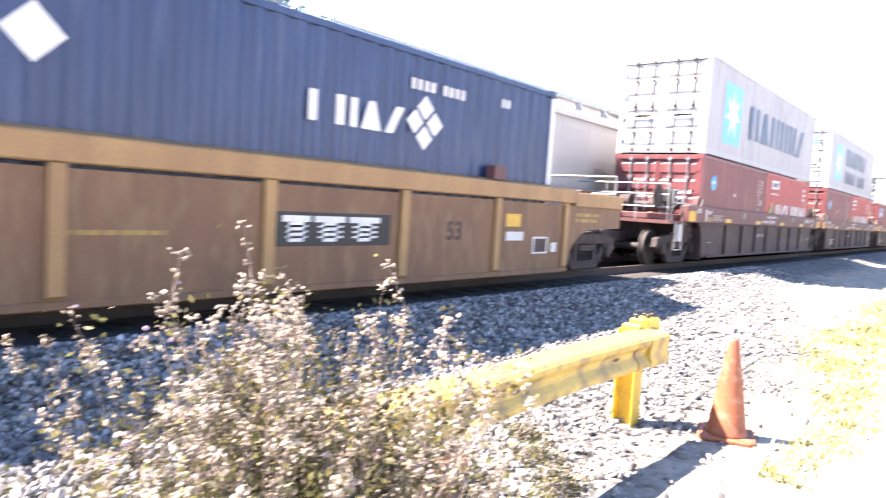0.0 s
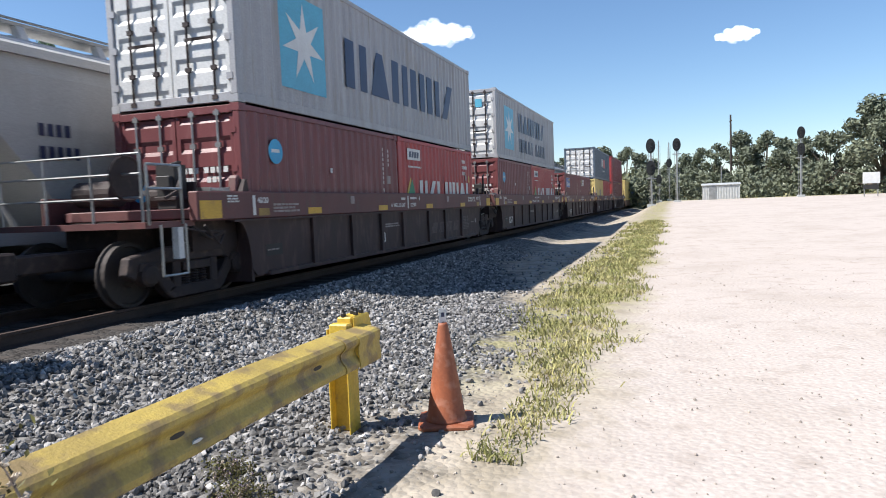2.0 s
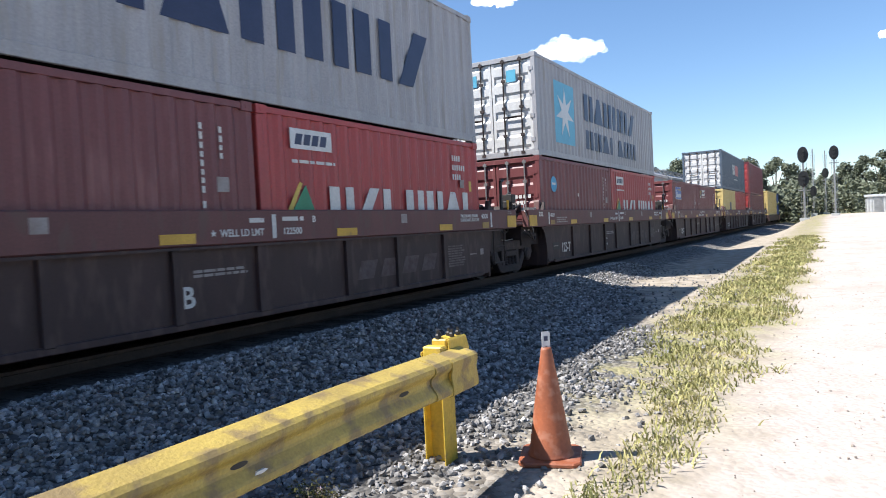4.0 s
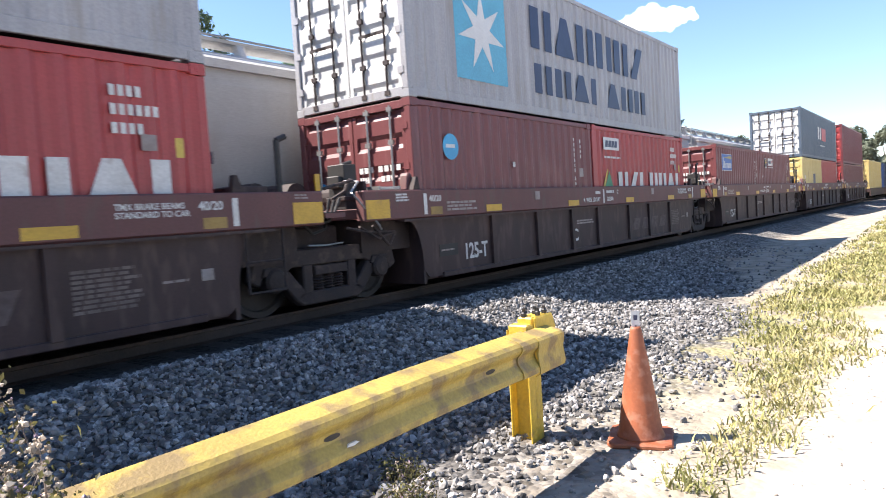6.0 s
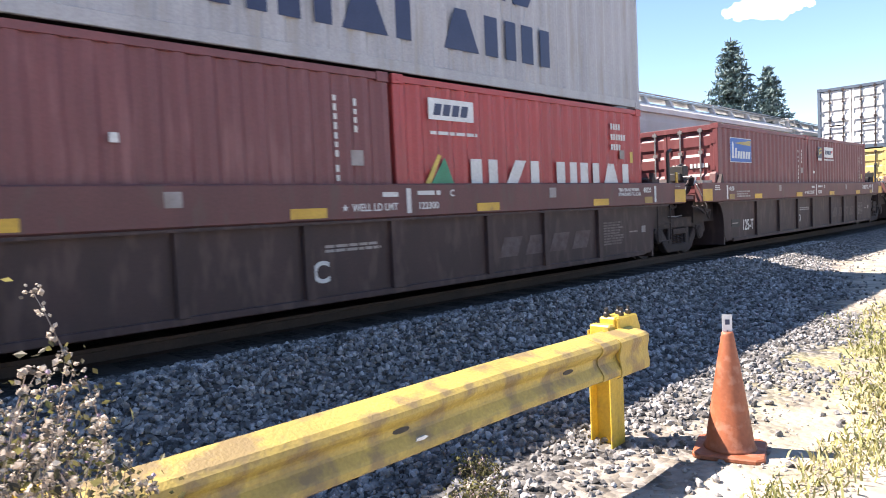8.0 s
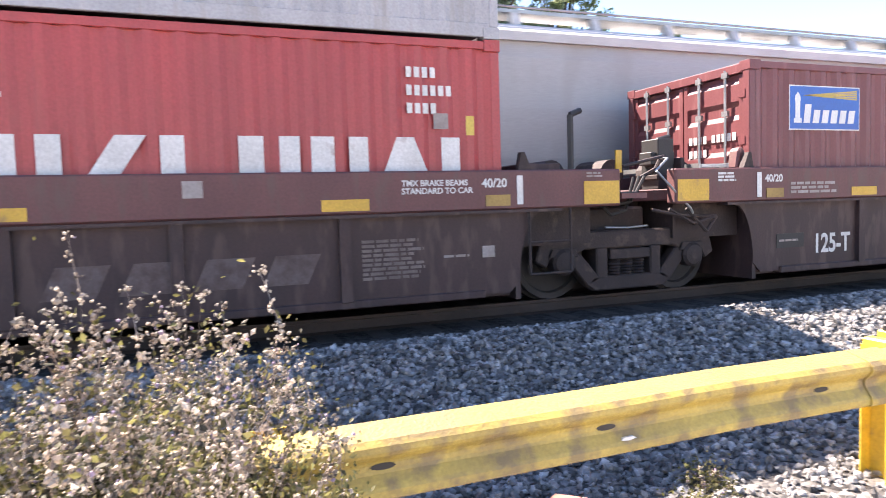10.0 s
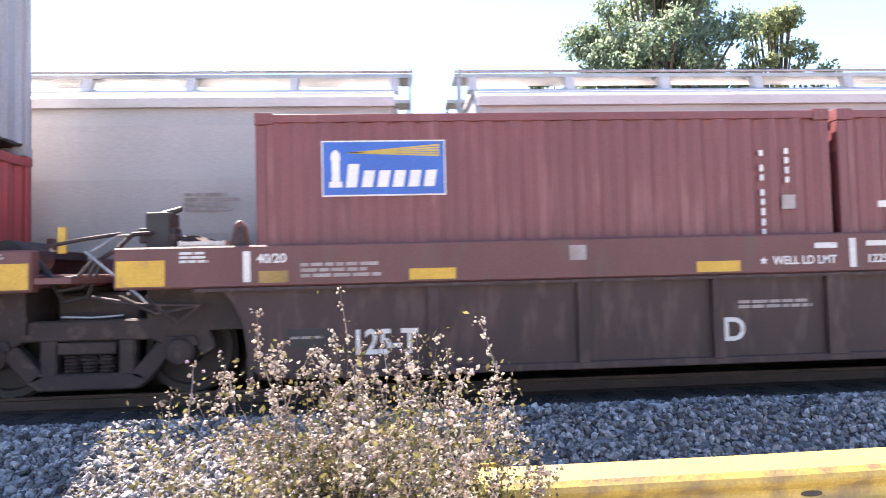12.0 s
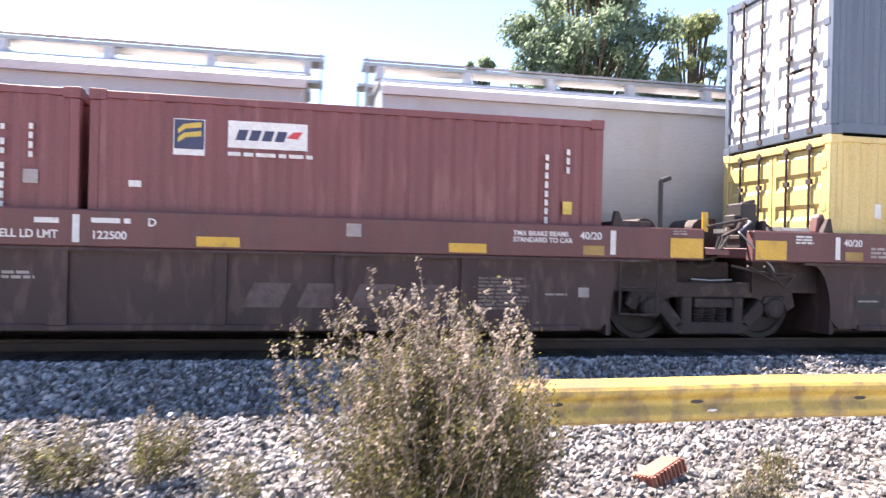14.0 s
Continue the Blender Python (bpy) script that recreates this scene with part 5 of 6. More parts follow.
    chip = Shape().prism([(2.85, 0.553), (2.89, 0.550), (2.92, 0.557), (2.905, 0.565), (2.86, 0.564)], 0, -0.03, -0.004)
    part("chip", chip, white_film, g, "white paint chip")
    return g


guardrail()


def cone():
    c = thing("traffic_cone", "scuffed orange rubber traffic cone standing on gravel", "traffic cone", pose(-1.385, 4.915, 0.005, 0, 0, 18))
    s = Shape().prism([(-0.19, -0.15), (-0.15, -0.19), (0.15, -0.19), (0.19, -0.15), (0.19, 0.15), (0.15, 0.19), (-0.15, 0.19), (-0.19, 0.15)], 2, 0.0, 0.032)
    part("base", s, cone_orange, c, bevel=0.008)
    part("body", Shape().lathe([(0.146, 0.028), (0.139, 0.045), (0.131, 0.06), (0.096, 0.30), (0.061, 0.52), (0.034, 0.685), (0.03, 0.70), (0.02, 0.70)], 32), cone_orange, c, smooth=True)
    t = thing("paper_tag", "white paper tag stuck into the tip of a cone", "tag", pose(-1.385, 4.915, 0.0, 0, 0, 40))
    part("card", Shape().prism([(-0.026, 0.67), (0.024, 0.665), (0.028, 0.80), (-0.028, 0.805)], 1, -0.002, 0.002), white_film, t)
    bars_ = Shape().box((-0.012, -0.0045, 0.745), (0.012, -0.003, 0.775)).box((-0.004, -0.0045, 0.70), (0.004, -0.003, 0.712))
    part_each("card_mark", bars_, navy_ink, t, "small dark printed mark")
    return c


cone()


def litter_grate():
    g = thing("broken_grate", "broken orange plastic grate lying in gravel", "debris", pose(-2.2, 2.80, 0.03, 12, -10, 25))
    part("lid", Shape().box((-0.09, -0.16, 0.05), (0.06, 0.16, 0.062)), terracotta, g, bevel=0.004)
    for i in range(9):
        y = -0.16 + 0.04 * i
        part("slat", Shape().box((0.06, y - 0.006, -0.03), (0.085, y + 0.006, 0.056)), terracotta, g)
    for i in range(6):
        x = -0.08 + 0.028 * i
        part("slat", Shape().box((x - 0.006, -0.18, -0.03), (x + 0.006, -0.16, 0.056)), terracotta, g)
    return g


litter_grate()


# ---- signals, shed, poles ----
def signal(x, y, z0, heads, top):
    s = thing("railway_signal", "railway signal mast with black oval heads", "railway signal", pose(x, y, z0), group="railway signals")
    part("mast", Shape().tube((0, 0, 0), (0, 0, top), 0.09, 0.07, 10), galv, s)
    part("foundation", Shape().box((-0.35, -0.35, -0.2), (0.35, 0.35, 0.25)), shed_metal, s)
    for h in heads:
        k = Shape()
        for yy in (-0.28, -0.24):
            for i in range(20):
                w = 2 * math.pi * i / 20
                k.v.append((0.38 * math.cos(w), yy, h + (0.62 if abs(math.sin(w)) > 0 else 0) * math.sin(w)))
        k.f += [tuple(range(20)), tuple(range(20, 40))] + [(i, (i + 1) % 20, 20 + (i + 1) % 20, 20 + i) for i in range(20)]
        hd = part("signal_head", k, signal_black, s, "black oval signal head")
        for q in (-0.3, 0, 0.3):
            part("hood", Shape().tube((0, -0.55, h + q), (0, -0.28, h + q), 0.12, 0.12, 10), signal_black, hd)
        part("housing", Shape().box((-0.17, -0.24, h - 0.5), (0.17, 0.05, h + 0.5)), signal_black, hd)
    l = Shape()
    for q in (-0.2, 0.2):
        l.tube((q, 0.18, 0.2), (q, 0.18, top - 0.4), 0.015, n=5)
    for i in range(int((top - 0.6) / 0.35)):
        l.tube((-0.2, 0.18, 0.4 + 0.35 * i), (0.2, 0.18, 0.4 + 0.35 * i), 0.012, n=5)
    part("ladder", l, galv, s)
    part("platform", Shape().box((-0.4, -0.1, heads[-1] - 0.9), (0.4, 0.5, heads[-1] - 0.84)), galv, s)


signal(-1.93, 60, 0.7, (5.1, 3.25), 5.7)
signal(0.12, 70, 0.9, (5.6,), 6.1)
signal(12.25, 79, 0.95, (6.65, 4.95), 7.2)
for x_, y_, h_, t_ in ((-2.2, 96, (3.0,), 8.2), (-0.9, 98, (5.2,), 8.0)):
    signal(x_, y_, 0.9, h_, t_)


def shed():
    c = thing("equipment_shed", "low white corrugated metal equipment shed", "shed", pose(5.2, 91, 0.95))
    for (a, b) in (((-2.1, -1.0), (2.1, -1.0)), ((2.1, -1.0), (2.1, 1.0)), ((2.1, 1.0), (-2.1, 1.0)), ((-2.1, 1.0), (-2.1, -1.0))):
        p, q = Vector((*a, 0)), Vector((*b, 0))
        d = (q - p).normalized()
        nrm = Vector((d.y, -d.x, 0))
        s, n = Shape(), int((q - p).length / 0.15)
        for i in range(n + 1):
            e = p + (q - p) * i / n + nrm * (0.04 if i % 2 else 0)
            s.v += [(e.x, e.y, 0), (e.x, e.y, 1.75)]
        s.f = [(2 * i, 2 * i + 2, 2 * i + 3, 2 * i + 1) for i in range(n)]
        part("wall", s, shed_metal, c)
    part("roof", Shape().prism([(-1.15, 1.74), (1.15, 1.74), (1.15, 1.80), (0, 2.02), (-1.15, 1.80)], 0, -2.25, 2.25), shed_metal, c)
    part("door", Shape().box((-1.4, -1.07, 0.0), (-0.6, -1.045, 1.6)), galv, c)
    m = thing("slim_mast", "slim grey steel mast behind a shed", "mast", pose(5.4, 93, 0.95))
    part("tube", Shape().tube((0, 0, 0), (0, 0, 4.2), 0.07, 0.05, 8), galv, m)


shed()
pl = thing("utility_pole", "tall dark timber utility pole above the trees", "utility pole", pose(7.6, 108, 0.9))
part("shaft", Shape().tube((0, 0, 0), (0, 0, 12.2), 0.17, 0.12, 8), tie_wood, pl)
part("cross_arm", Shape().box((-0.1, -1.0, 11.2), (0.1, 1.0, 11.35)), tie_wood, pl)
sg = thing("sign_board", "white board on two thin grey posts", "sign", pose(14.1, 60, 0.93))
for q_ in (-0.45, 0.45):
    part("post", Shape().tube((q_, 0, 0), (q_, 0, 1.3), 0.04, n=8), galv, sg)
part("board", Shape().box((-0.55, -0.05, 1.0), (0.6, 0.05, 1.85)), white_film, sg, bevel=0.02)
part("lower_board", Shape().box((-0.5, -0.04, 0.55), (0.5, 0.04, 0.9)), black_steel, sg)


# ---- plants ----
def fast_mesh(name, verts, faces, material):
    """A mesh from arrays: verts n x 3, faces m x k."""
    me = bpy.data.meshes.new(name)
    m, k = faces.shape
    me.vertices.add(len(verts))
    me.vertices.foreach_set("co", np.asarray(verts, dtype=np.float32).ravel())
    me.loops.add(m * k)
    me.loops.foreach_set("vertex_index", faces.astype(np.int32).ravel())
    me.polygons.add(m)
    me.polygons.foreach_set("loop_start", np.arange(0, m * k, k, dtype=np.int32))
    me.polygons.foreach_set("use_smooth", [False] * m)
    me.update(calc_edges=True)
    me.materials.append(material)
    return me


def scatter(base_v, base_f, places, scales, rng_):
    """Copies of a small mesh, each turned at random, as arrays."""
    n, b = len(places), len(base_v)
    q = rng_.normal(size=(n, 4))
    q /= np.linalg.norm(q, axis=1)[:, None]
    w, x, y, z = q.T
    R = np.stack([1 - 2 * (y * y + z * z), 2 * (x * y - z * w), 2 * (x * z + y * w), 2 * (x * y + z * w), 1 - 2 * (x * x + z * z), 2 * (y * z - x * w), 2 * (x * z - y * w), 2 * (y * z + x * w), 1 - 2 * (x * x + y * y)], 1).reshape(n, 3, 3)
    pts = base_v[None] * scales[:, None, :]
    V = np.einsum("nij,nbj->nbi", R, pts) + places[:, None, :]
    F = base_f[None] + (np.arange(n) * b)[:, None, None]
    return V.reshape(-1, 3), F.reshape(-1, base_f.shape[1])


def icosa():
    p = (1 + 5 ** 0.5) / 2
    v = np.array([(-1, p, 0), (1, p, 0), (-1, -p, 0), (1, -p, 0), (0, -1, p), (0, 1, p), (0, -1, -p), (0, 1, -p), (p, 0, -1), (p, 0, 1), (-p, 0, -1), (-p, 0, 1)]) / 1.9
    f = np.array([(0, 11, 5), (0, 5, 1), (0, 1, 7), (0, 7, 10), (0, 10, 11), (1, 5, 9), (5, 11, 4), (11, 10, 2), (10, 7, 6), (7, 1, 8), (3, 9, 4), (3, 4, 2), (3, 2, 6), (3, 6, 8), (3, 8, 9), (4, 9, 5), (2, 4, 11), (6, 2, 10), (8, 6, 7), (9, 8, 1)])
    return v, f


QUAD_V = np.array([(-0.5, -0.5, 0), (0.5, -0.5, 0.08), (0.5, 0.5, 0), (-0.5, 0.5, 0.08)])
QUAD_F = np.array([(0, 1, 2, 3)])
LEAF_V = np.array([(-0.5, 0, 0), (0, -0.28, 0.06), (0.5, 0, 0), (0, 0.28, 0.06)])
OCTA_V = np.array([(1, 0, 0), (-1, 0, 0), (0, 1, 0), (0, -1, 0), (0, 0, 1), (0, 0, -1)], float) * 0.5
OCTA_F = np.array([(0, 2, 4), (2, 1, 4), (1, 3, 4), (3, 0, 4), (2, 0, 5), (1, 2, 5), (3, 1, 5), (0, 3, 5)])


def crown_points(blobs, n, rng_, shell=0.55):
    """Points in clumps: more in the outer part of every clump."""
    w = np.array([b[3] ** 2 for b in blobs])
    idx = rng_.choice(len(blobs), n, p=w / w.sum())
    d = rng_.normal(size=(n, 3))
    d /= np.linalg.norm(d, axis=1)[:, None]
    r = (shell + (1 - shell) * rng_.random(n)) * (0.85 + 0.3 * rng_.random(n))
    B = np.array(blobs)
    p = B[idx, :3] + d * (r * B[idx, 3])[:, None]
    return p


def broadleaf(label, h, spread, n, size, material, seed, base=0.25, clumps=26, name="tree"):
    r = np.random.default_rng(seed)
    rnd = random.Random(seed)
    t = thing(name, label, "tree")
    s = Shape()
    th = h * (base + 0.15)
    s.tube((0, 0, -0.2), (0.1, 0.05, th), h * 0.022, h * 0.015, 9)
    blobs = []
    for i in range(clumps):
        a = rnd.uniform(0, 2 * math.pi)
        f = rnd.random()
        z = h * (base + (0.93 - base) * f)
        wide = spread * math.sqrt(max(0.02, 1 - ((f - 0.42) / 0.60) ** 2)) * math.sqrt(rnd.uniform(0.04, 1.0)) * rnd.uniform(0.75, 1.05)
        br = spread * rnd.uniform(0.12, 0.25)
        c = (wide * math.cos(a), wide * math.sin(a), z)
        blobs.append((*c, br))
        mid = (c[0] * 0.45, c[1] * 0.45, max(th * 0.7, z * 0.72))
        s.tube((0.05, 0.02, th * rnd.uniform(0.6, 1.0)), mid, h * 0.010, h * 0.006, 6)
        s.tube(mid, c, h * 0.006, h * 0.002, 5)
    part("trunk", s, bark, t, "grey-brown trunk and limbs")
    p = crown_points(blobs, n, r, 0.35)
    sc = np.repeat((size * (0.5 + 0.7 * r.random(n)))[:, None], 3, 1)
    V, F = scatter(LEAF_V, QUAD_F, p, sc, r)
    ob = new("crown", fast_mesh("crown", V, F, material))
    ob.parent = t
    return t


big = broadleaf("tall leafy broadleaf tree behind the tracks", 16.9, 4.5, 52000, 0.25, leaf, 5, 0.18, 120)
big.matrix_basis = pose(-30, 13.6, 0, 0, 0, 40)
lt = broadleaf("yellowing broadleaf tree beside a taller one", 14.6, 2.9, 19000, 0.23, leaf_light, 8, 0.15, 70)
lt.matrix_basis = pose(-29.5, 19.3, 0)
sm = broadleaf("small leafy tree behind the tracks", 11.9, 1.7, 6500, 0.22, leaf, 9, 0.15, 34)
sm.matrix_basis = pose(-30.5, 8.3, 0)
lt2 = copy_thing(sm, pose(-31, 27.8, 0, 0, 0, 80))
far_a = broadleaf("hazy dark green tree in the far tree line", 10.0, 4.6, 9000, 0.44, leaf_far, 15, 0.08, 30)
far_b = broadleaf("rounded dark green tree in the far tree line", 10.0, 5.6, 10000, 0.46, leaf_far, 16, 0.02, 34)
for i_, (x_, y_, h_, k_) in enumerate(((-19, 135, 11, 0), (-13, 128, 10.4, 1), (-8.5, 126, 10.2, 0), (-4.5, 128, 7.6, 1), (-1.0, 122, 6.8, 0), (2.2, 120, 7.6, 1), (5.8, 118, 9.2, 0), (9.4, 117, 10.2, 1), (13.2, 116, 10.6, 0), (16.4, 108, 8.4, 1), (19.5, 104, 9.0, 0), (23.5, 94, 11.6, 1), (28.5, 92, 13.6, 1), (34.5, 92, 14.5, 0), (41, 94, 14.8, 1), (49, 95, 15, 0), (58, 97, 15, 1), (-26, 140, 12, 1), (-35, 150, 13, 0))):
    src = far_a if k_ == 0 else far_b
    m_ = pose(x_, y_, 0.6, 0, 0, 57 * i_) @ Matrix.Diagonal((h_ / 10, h_ / 10, h_ / 10, 1))
    if i_ < 2:
        src.matrix_basis = m_
    else:
        copy_thing(src, m_)
    tagged(src, group="far tree line")


def undergrowth(name, label, places, n, size, material, seed):
    r = np.random.default_rng(seed)
    blobs = [(x, y, z * 0.5, z * 0.6) for x, y, z in places]
    p = crown_points(blobs, n, r, 0.3)
    p[:, 2] = np.abs(p[:, 2])
    V, F = scatter(LEAF_V, QUAD_F, p, np.repeat((size * (0.6 + 0.8 * r.random(n)))[:, None], 3, 1), r)
    return tagged(new(name, fast_mesh(name, V, F, material)), label, "undergrowth", kind="stuff")


_r = random.Random(77)
undergrowth("far_brush", "hazy green brush along the far edge of the yard", [(x, _r.uniform(96, 118), _r.uniform(3.0, 5.5)) for x in np.arange(-14, 62, 1.6)], 22000, 0.55, leaf_far, 31)
undergrowth("trackside_brush", "yellow-green brush behind the second track", [(-17 + _r.uniform(-2, 1), y, _r.uniform(2.4, 4.4)) for y in np.arange(-26, 60, 1.7)], 20000, 0.22, brush_leaf, 32)


def spruce(h, r0, seed, at):
    r = np.random.default_rng(seed)
    rnd = random.Random(seed)
    t = thing("spruce_tree", "dark green spruce with drooping branches", "tree", at, group="spruces behind the tracks")
    s = Shape().tube((0, 0, -0.2), (0, 0, h), 0.26, 0.03, 9)
    pts, sc = [], []
    z = h * 0.12
    while z < h * 0.985:
        f = 1 - z / h
        for k in range(12):
            a = rnd.uniform(0, 2 * math.pi)
            ln = r0 * f ** 0.8 * rnd.uniform(0.6, 1.1) + 0.15
            tip = (ln * math.cos(a), ln * math.sin(a), z - 0.18 * ln + 0.12)
            s.tube((0, 0, z), tip, 0.035 * f + 0.01, 0.008, 4)
            n = int(12 * ln) + 4
            for i in range(n):
                q = (i + 0.5) / n
                w = 0.30 * ln * (1 - q * 0.75) + 0.08
                pts.append((tip[0] * q + rnd.uniform(-w, w), tip[1] * q + rnd.uniform(-w, w), z + (tip[2] - z) * q + rnd.uniform(-0.16, 0.06)))
        z += h * 0.026 + 0.05
    part("trunk", s, bark, t, "dark trunk and branches")
    p = np.array(pts)
    n = len(p)
    V, F = scatter(LEAF_V, QUAD_F, p, np.stack([0.5 + 0.25 * r.random(n), 0.24 + 0.1 * r.random(n), np.full(n, 0.2)], 1), r)
    ob = new("needles", fast_mesh("needles", V, F, needle))
    ob.parent = t


spruce(15.9, 5.6, 41, pose(-24.4, 62.6, 0))
spruce(14.4, 5.2, 42, pose(-24.2, 71.0, 0))


def shrub(name, label, at, stems, height, spread, seed, buds=9000, leaves=8000, mauve=900, foot=0.36):
    """A dry shrub: thin branching stems with seed heads above a leafy body."""
    r = np.random.default_rng(seed)
    rnd = random.Random(seed)
    t = thing(name, label, "shrub", at)
    s, tips, low = Shape(), [], []

    def shoot(p, d, ln, rad, n):
        pts = [p]
        for i in range(n):
            d = (d + Vector((rnd.gauss(0, 0.10), rnd.gauss(0, 0.10), rnd.gauss(0.02, 0.07)))).normalized()
            pts.append(pts[-1] + d * ln / n)
        for i in range(n):
            s.tube(pts[i], pts[i + 1], rad * (1 - i / (n + 1.0)), rad * (1 - (i + 1) / (n + 1.0)), 4, False)
        return pts, d
    for k in range(stems):
        a, o = 2 * math.pi * (k * 0.618) + rnd.uniform(-0.2, 0.2), ((k + 0.5) / stems) ** 0.72
        lean = o ** 2.2 * rnd.uniform(0.55, 1.25) * (1 - 0.2 * abs(math.sin(a)))
        p = Vector((foot * o * math.cos(a), foot * 1.15 * o * math.sin(a), 0))
        ln = height * rnd.uniform(0.66, 1.0) * (1 - 0.14 * o - 0.24 * o * max(0.0, math.sin(a)))
        d = Vector((spread * lean * math.cos(a), spread * lean * math.sin(a), 1.0)).normalized()
        pts, dd = shoot(p, d, ln, 0.0048, 8)
        tips.append((pts[-1], 1.0))
        for i in range(2, 9):
            for q in range(2 if i < 7 else 1):
                if rnd.random() < (0.85 if i < 6 else 0.45):
                    b = rnd.uniform(0, 2 * math.pi)
                    d2 = (d + Vector((math.cos(b), math.sin(b), 0.6)) * rnd.uniform(0.3, 0.75)).normalized()
                    p2, _ = shoot(pts[i], d2, rnd.uniform(0.05, 0.18) * height / 1.3, 0.0025, 3)
                    for j in range(1, 4):
                        tips.append((p2[j], 0.8))
            tips.append((pts[i], 0.5))
    tagged(part("branchwork", s, stem_dry, t, "thin dry branching stems"), kind="stuff")
    P = np.array([tuple(p) for p, w in tips])
    W = np.array([w for p, w in tips]) * np.clip((P[:, 2] / height - 0.18) * 2.2, 0.05, 1.0)

    def cloud(n, reach, base_v, base_f, size, material, part_name, weights, note, flat=None):
        i = r.choice(len(P), n, p=weights / weights.sum())
        q = P[i] + r.normal(size=(n, 3)) * reach
        q[:, 2] = np.maximum(q[:, 2], 0.01)
        sc = (size * (0.5 + r.random(n)))[:, None] * np.array(flat or (1, 1, 1))[None]
        V, F = scatter(base_v, base_f, q, sc, r)
        ob = new(part_name, fast_mesh(part_name, V, F, material))
        ob.parent = t
        tagged(ob, note, kind="stuff")
    cloud(buds, 0.009, OCTA_V, OCTA_F, 0.0098, bud_dry, "seed_head_mass", W, "pale brown seed heads", (1, 1, 1.4))
    cloud(mauve, 0.012, OCTA_V, OCTA_F, 0.010, bud_mauve, "blossom_mass", W, "faded mauve blossoms")
    W2 = np.clip(1.02 - P[:, 2] / height, 0.012, 1.0) ** 1.3
    cloud(leaves, 0.04, LEAF_V, QUAD_F, 0.018, shrub_leaf, "foliage", W2, "small olive leaves")
    return t


shrub("dry_shrub", "dry branching shrub with pale seed heads in gravel", pose(-1.42, 1.17, 0), 165, 1.38, 0.35, 51, 19000, 60000, 700, 0.34)
for i_, (x_, y_, h_) in enumerate(((-2.55, -0.42, 0.52), (-2.45, -0.95, 0.46), (-2.2, 0.1, 0.28), (-2.9, -1.6, 0.48), (-2.05, 3.5, 0.13), (-1.75, 3.25, 0.16), (-2.45, 1.6, 0.2), (-1.62, 3.0, 0.15), (-2.3, 3.75, 0.1))):
    shrub("weed", "low dry weed with olive leaves in gravel", pose(x_, y_, 0), 9 if h_ > 0.3 else 7, h_, 0.9, 60 + i_, 900 if h_ > 0.3 else 160, 3200 if h_ > 0.3 else 700, 30, 0.10)


def grass():
    r = np.random.default_rng(71)
    n = 130000
    y = 4.3 + 32 * r.random(n) ** 1.7
    x = -2.5 + 2.6 * r.random(n)
    keep = np.zeros(n, bool)
    for i in range(n):
        v = noise.noise((x[i] * 1.5, y[i] * 0.9, 7.0)) + 0.6 * noise.noise((x[i] * 4, y[i] * 3, 2.0))
        left = -1.05 if y[i] < 5.6 else -1.05 - 1.15 * min(1.0, (y[i] - 5.6) / 4.0)
        wob = 0.55 * noise.noise((3.0, y[i] * 0.55, 1.0)) + 0.35 * noise.noise((9.0, y[i] * 1.9, 4.0))
        edge = min(x[i] - left - 0.4 * wob, -0.40 + wob - x[i])
        core = math.exp(-((x[i] + 0.95) / 0.42) ** 2)
        keep[i] = r.random() < max(0, min(1, edge / 0.55)) * min(1, max(0.0, 0.26 + 0.55 * core + 1.1 * v))
    x, y = x[keep], y[keep]
    n = len(x)
    h = (0.025 + 0.07 * r.random(n) ** 1.8) * (1 + 0.02 * y)
    a, lean = 2 * np.pi * r.random(n), 0.2 + 0.9 * r.random(n)
    wd = 0.0025 + 0.003 * r.random(n) + 0.0006 * y
    z = np.array([ground_z(p, q) for p, q in zip(x, y)]) - 0.01
    b = 2 * np.pi * r.random(n)
    V = np.zeros((n, 5, 3))
    for k, (s, f) in enumerate(((-1, 0), (1, 0), (1, 0.6), (-1, 0.6), (0, 1))):
        ww = wd * (1.0 if f == 0 else 0.7)
        V[:, k, 0] = x + s * ww * np.cos(b) + lean * h * f * f * np.cos(a)
        V[:, k, 1] = y + s * ww * np.sin(b) + lean * h * f * f * np.sin(a)
        V[:, k, 2] = z + h * f * (1 - 0.25 * lean * f)
    F = np.array([(0, 1, 2), (0, 2, 3), (3, 2, 4)])[None] + (np.arange(n) * 5)[:, None, None]
    return tagged(new("grass", fast_mesh("grass", V.reshape(-1, 3), F.reshape(-1, 3), grass_mat)), "dry yellow-green grass strip along a sandy yard", "grass", kind="stuff")


grass()


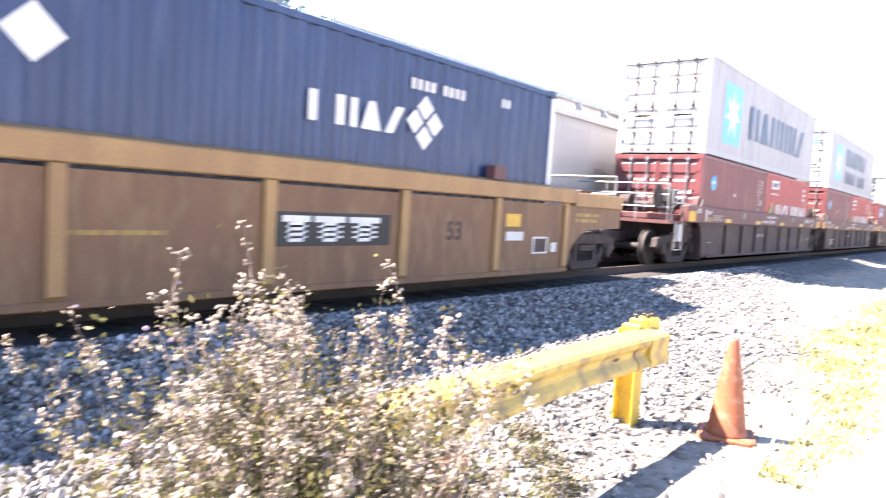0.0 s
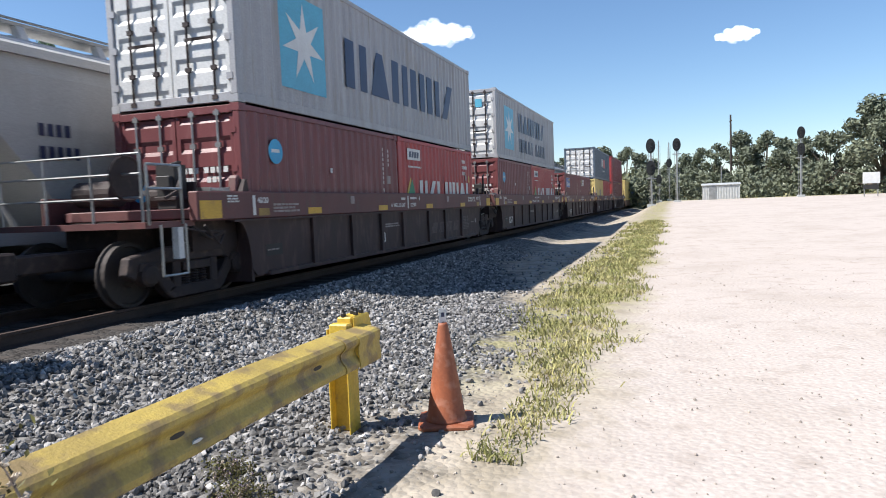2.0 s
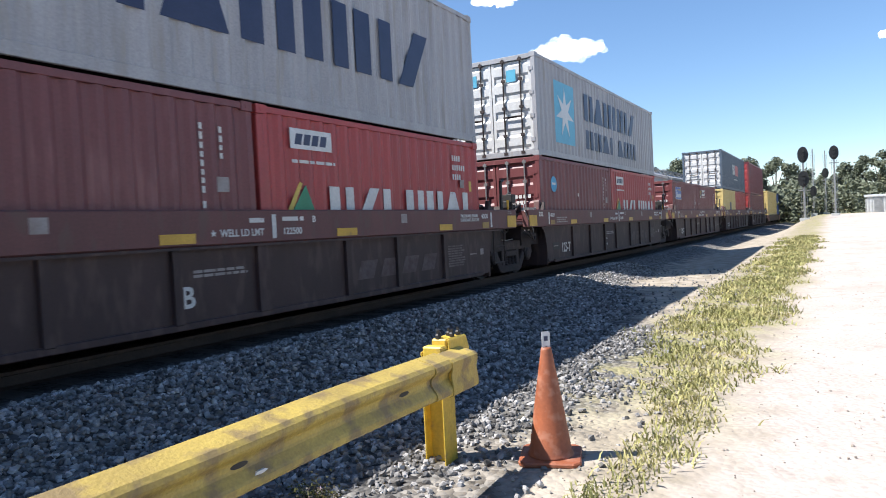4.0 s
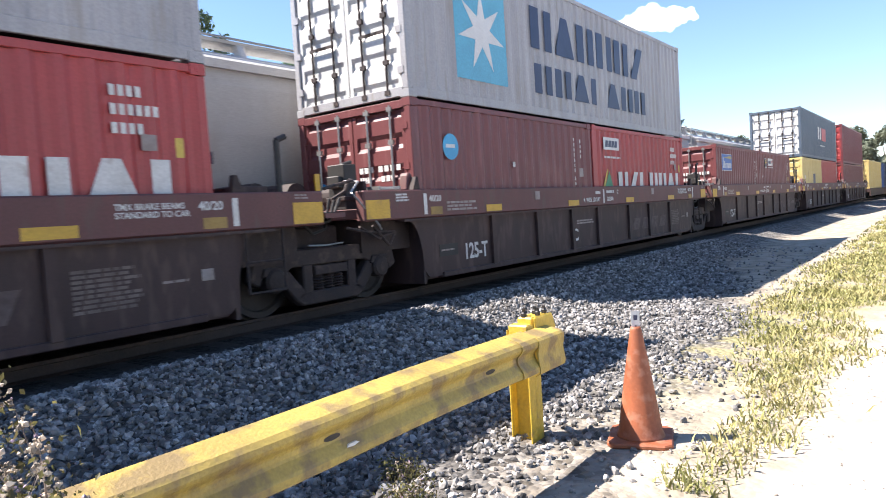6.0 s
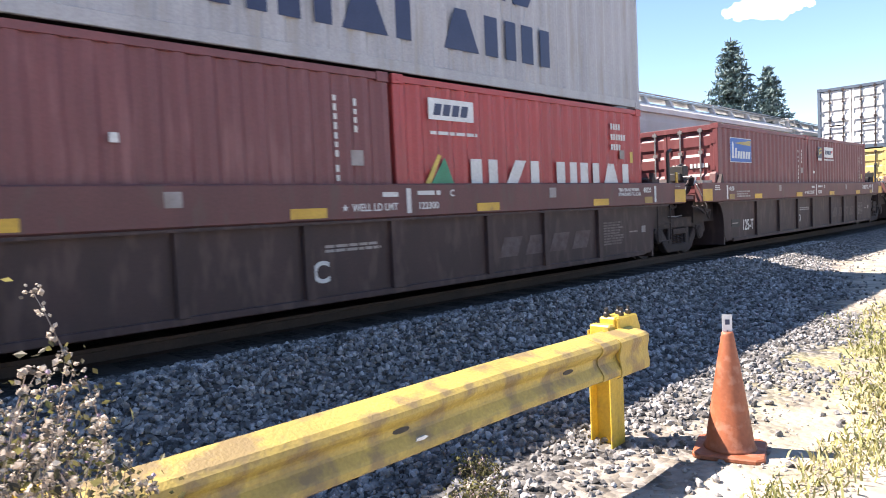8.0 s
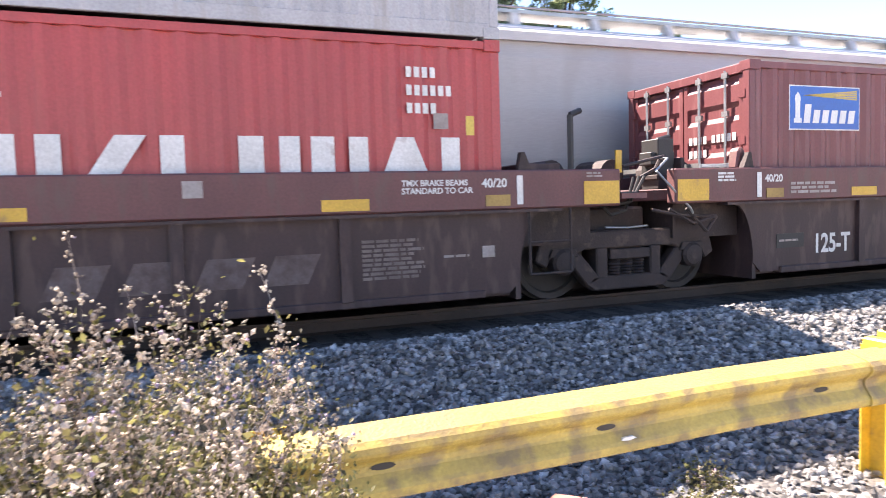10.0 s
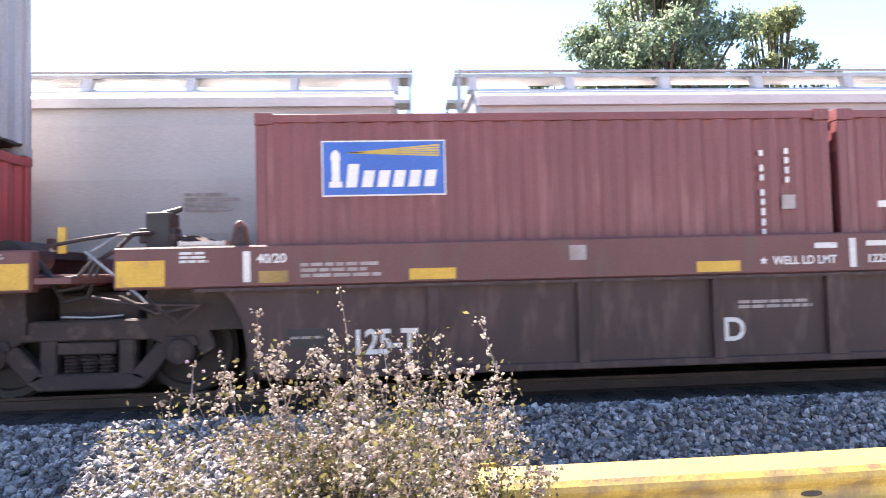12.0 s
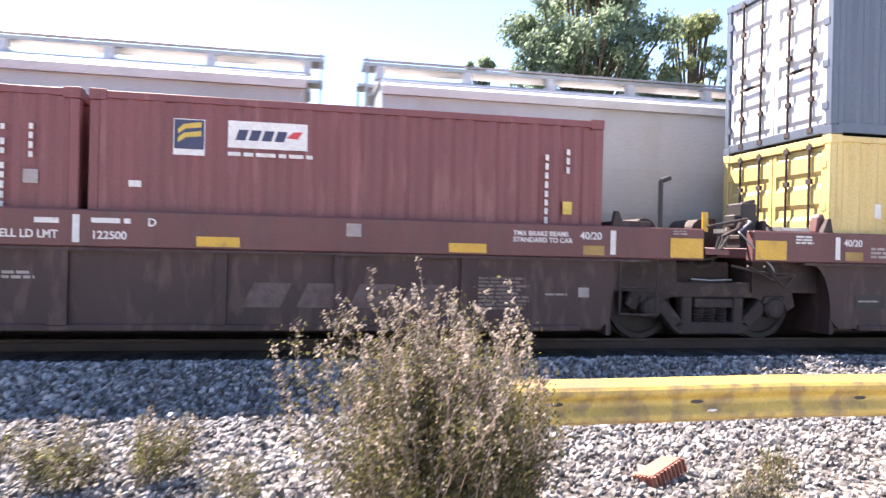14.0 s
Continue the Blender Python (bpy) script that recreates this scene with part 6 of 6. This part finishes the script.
def ballast():
    r = np.random.default_rng(81)
    n = 78000
    y = -3.5 + 24 * r.random(n) ** 1.5
    x = -5.75 + 4.75 * r.random(n)
    v = np.array([noise.noise((p * 1.1, q * 1.1, 5.0)) for p, q in zip(x, y)])
    dens = np.clip((-1.55 - 2.5 * np.clip((y - 9) / 8, 0, 1) - x + 0.8 * v) / 0.6, 0.05, 1.0)
    keep = r.random(n) < dens
    x, y = x[keep], y[keep]
    n = len(x)
    size = (0.013 + 0.020 * r.random(n) ** 1.7) * np.where(x > -2.6, 0.85, 1.0)
    z = np.array([ground_z(p, q) for p, q in zip(x, y)]) + size * (0.15 + 0.5 * r.random(n))
    bv, bf = icosa()
    Vs, Fs, off = [], [], 0
    pick = r.integers(0, 6, n)
    for k in range(6):
        m = pick == k
        jag = bv * (0.45 + 0.95 * r.random((12, 1)))
        sc = size[m][:, None] * np.stack([1.0 + 0.5 * r.random(m.sum()), 0.8 + 0.4 * r.random(m.sum()), 0.6 + 0.4 * r.random(m.sum())], 1)
        V, F = scatter(jag, bf, np.stack([x[m], y[m], z[m]], 1), sc, r)
        Vs.append(V)
        Fs.append(F + off)
        off += len(V)
    ob = new("ballast_stones", fast_mesh("ballast_stones", np.concatenate(Vs), np.concatenate(Fs), stone))
    tagged(ob, "crushed grey granite ballast beside the track", "gravel", kind="stuff")
    meshes = []
    for k in range(5):
        jag = bv * (0.5 + 0.85 * r.random((12, 1))) * np.array([1.25, 1.0, 0.7])
        meshes.append(fast_mesh("stone", jag, bf, stone))
    for i in range(280):
        sx = r.uniform(-5.6, -1.5)
        sy = r.uniform(-2.0, 8.0)
        o = new("stone", meshes[i % 5])
        o.parent = ob
        f = 0.024 + 0.012 * r.random()
        o.matrix_basis = pose(sx, sy, ground_z(sx, sy) + 0.02, *(360 * r.random(3))) @ Matrix.Diagonal((f, f, f, 1))


ballast()


def pebbles():
    r = np.random.default_rng(91)
    n = 3200
    y = 1.5 + 20 * r.random(n) ** 1.3
    x = -1.5 + 6 * r.random(n) ** 2.2
    size = 0.005 + 0.010 * r.random(n) ** 4
    z = np.array([ground_z(p, q) for p, q in zip(x, y)]) + size * 0.3
    bv, bf = icosa()
    V, F = scatter(bv * (0.8 + 0.35 * r.random((12, 1))), bf, np.stack([x, y, z], 1), np.repeat(size[:, None], 3, 1), r)
    tagged(new("pebbles", fast_mesh("pebbles", V, F, sand_stone)), "scattered pebbles on pale sand", "gravel", kind="stuff")


pebbles()


# ---- clouds ----
def cloud(place, wide, tall, seed):
    rnd = random.Random(seed)
    s = bmesh.new()
    for i in range(90):
        q = rnd.uniform(-1, 1)
        rad = tall * (rnd.uniform(0.12, 0.25) if i < 30 else rnd.uniform(0.04, 0.10)) * (1 - 0.55 * abs(q))
        bmesh.ops.create_icosphere(s, subdivisions=3, radius=rad, matrix=Matrix.Translation((q * wide / 2, rnd.uniform(-0.3, 0.3) * wide / 2, rnd.uniform(-0.16, 0.22) * tall * (1.0 if i < 30 else 2.0) * (1 - abs(q)))))
    for v in s.verts:
        v.co += v.normal * tall * 0.05 * noise.fractal(v.co / (tall * 0.35), 1.0, 2.0, 3)
    me = bpy.data.meshes.new("cloud")
    s.to_mesh(me)
    s.free()
    me.polygons.foreach_set("use_smooth", [True] * len(me.polygons))
    me.materials.append(cloud_white)
    ob = new("cloud", me)
    ob.location = place
    ob.rotation_euler = (0, 0, math.atan2(-place[0], place[1]))
    tagged(ob, "small white fair-weather cloud", "cloud", kind="structure")
    s = bmesh.new()
    for i in range(120):
        q = rnd.uniform(-1, 1)
        bmesh.ops.create_icosphere(s, subdivisions=2, radius=tall * rnd.uniform(0.14, 0.34) * (1.1 - 0.6 * abs(q)), matrix=Matrix.Translation((q * wide * 0.56, rnd.uniform(-0.3, 0.3) * wide / 2, rnd.uniform(-0.30, 0.36) * tall * (1.05 - 0.8 * abs(q)))))
    for v in s.verts:
        v.co += v.normal * tall * 0.06 * noise.fractal(v.co / (tall * 0.25), 1.0, 2.0, 4)
    me = bpy.data.meshes.new("wisps")
    s.to_mesh(me)
    s.free()
    me.polygons.foreach_set("use_smooth", [True] * len(me.polygons))
    me.materials.append(cloud_wisp)
    w = new("wisps", me)
    w.parent = ob


cloud((-960, 2747, 728), 270, 95, 101)
cloud((230, 2925, 626), 135, 60, 102)
cloud((-1203, 2579, 950), 170, 70, 103)


# ---- what moves ----
SHIFT = [(0, 0.0), (2, -8.23), (3.7, -15.24), (5.8, -23.70), (7, -28.56), (8.7, -35.53), (10.8, -44.06), (12, -48.90), (14, -56.85)]


def motions():
    for ob, u, z in MOVERS:
        walk(ob, [(t, pose(TRACK_1, u + s, z)) for t, s in SHIFT])
    for ob, u in HOPPERS:
        walk(ob, [(t, pose(TRACK_2, u + SPEED_H * t, 0)) for t in (0, 3.5, 7, 10.5, 14)])
    ts, ss = zip(*SHIFT)
    for ob, y, z, r in WHEELS[:14]:
        walk(ob, [(i * 0.14, pose(0, y, z, math.degrees(-np.interp(i * 0.14, ts, ss) / r), 0, 0)) for i in range(101)])


motions()
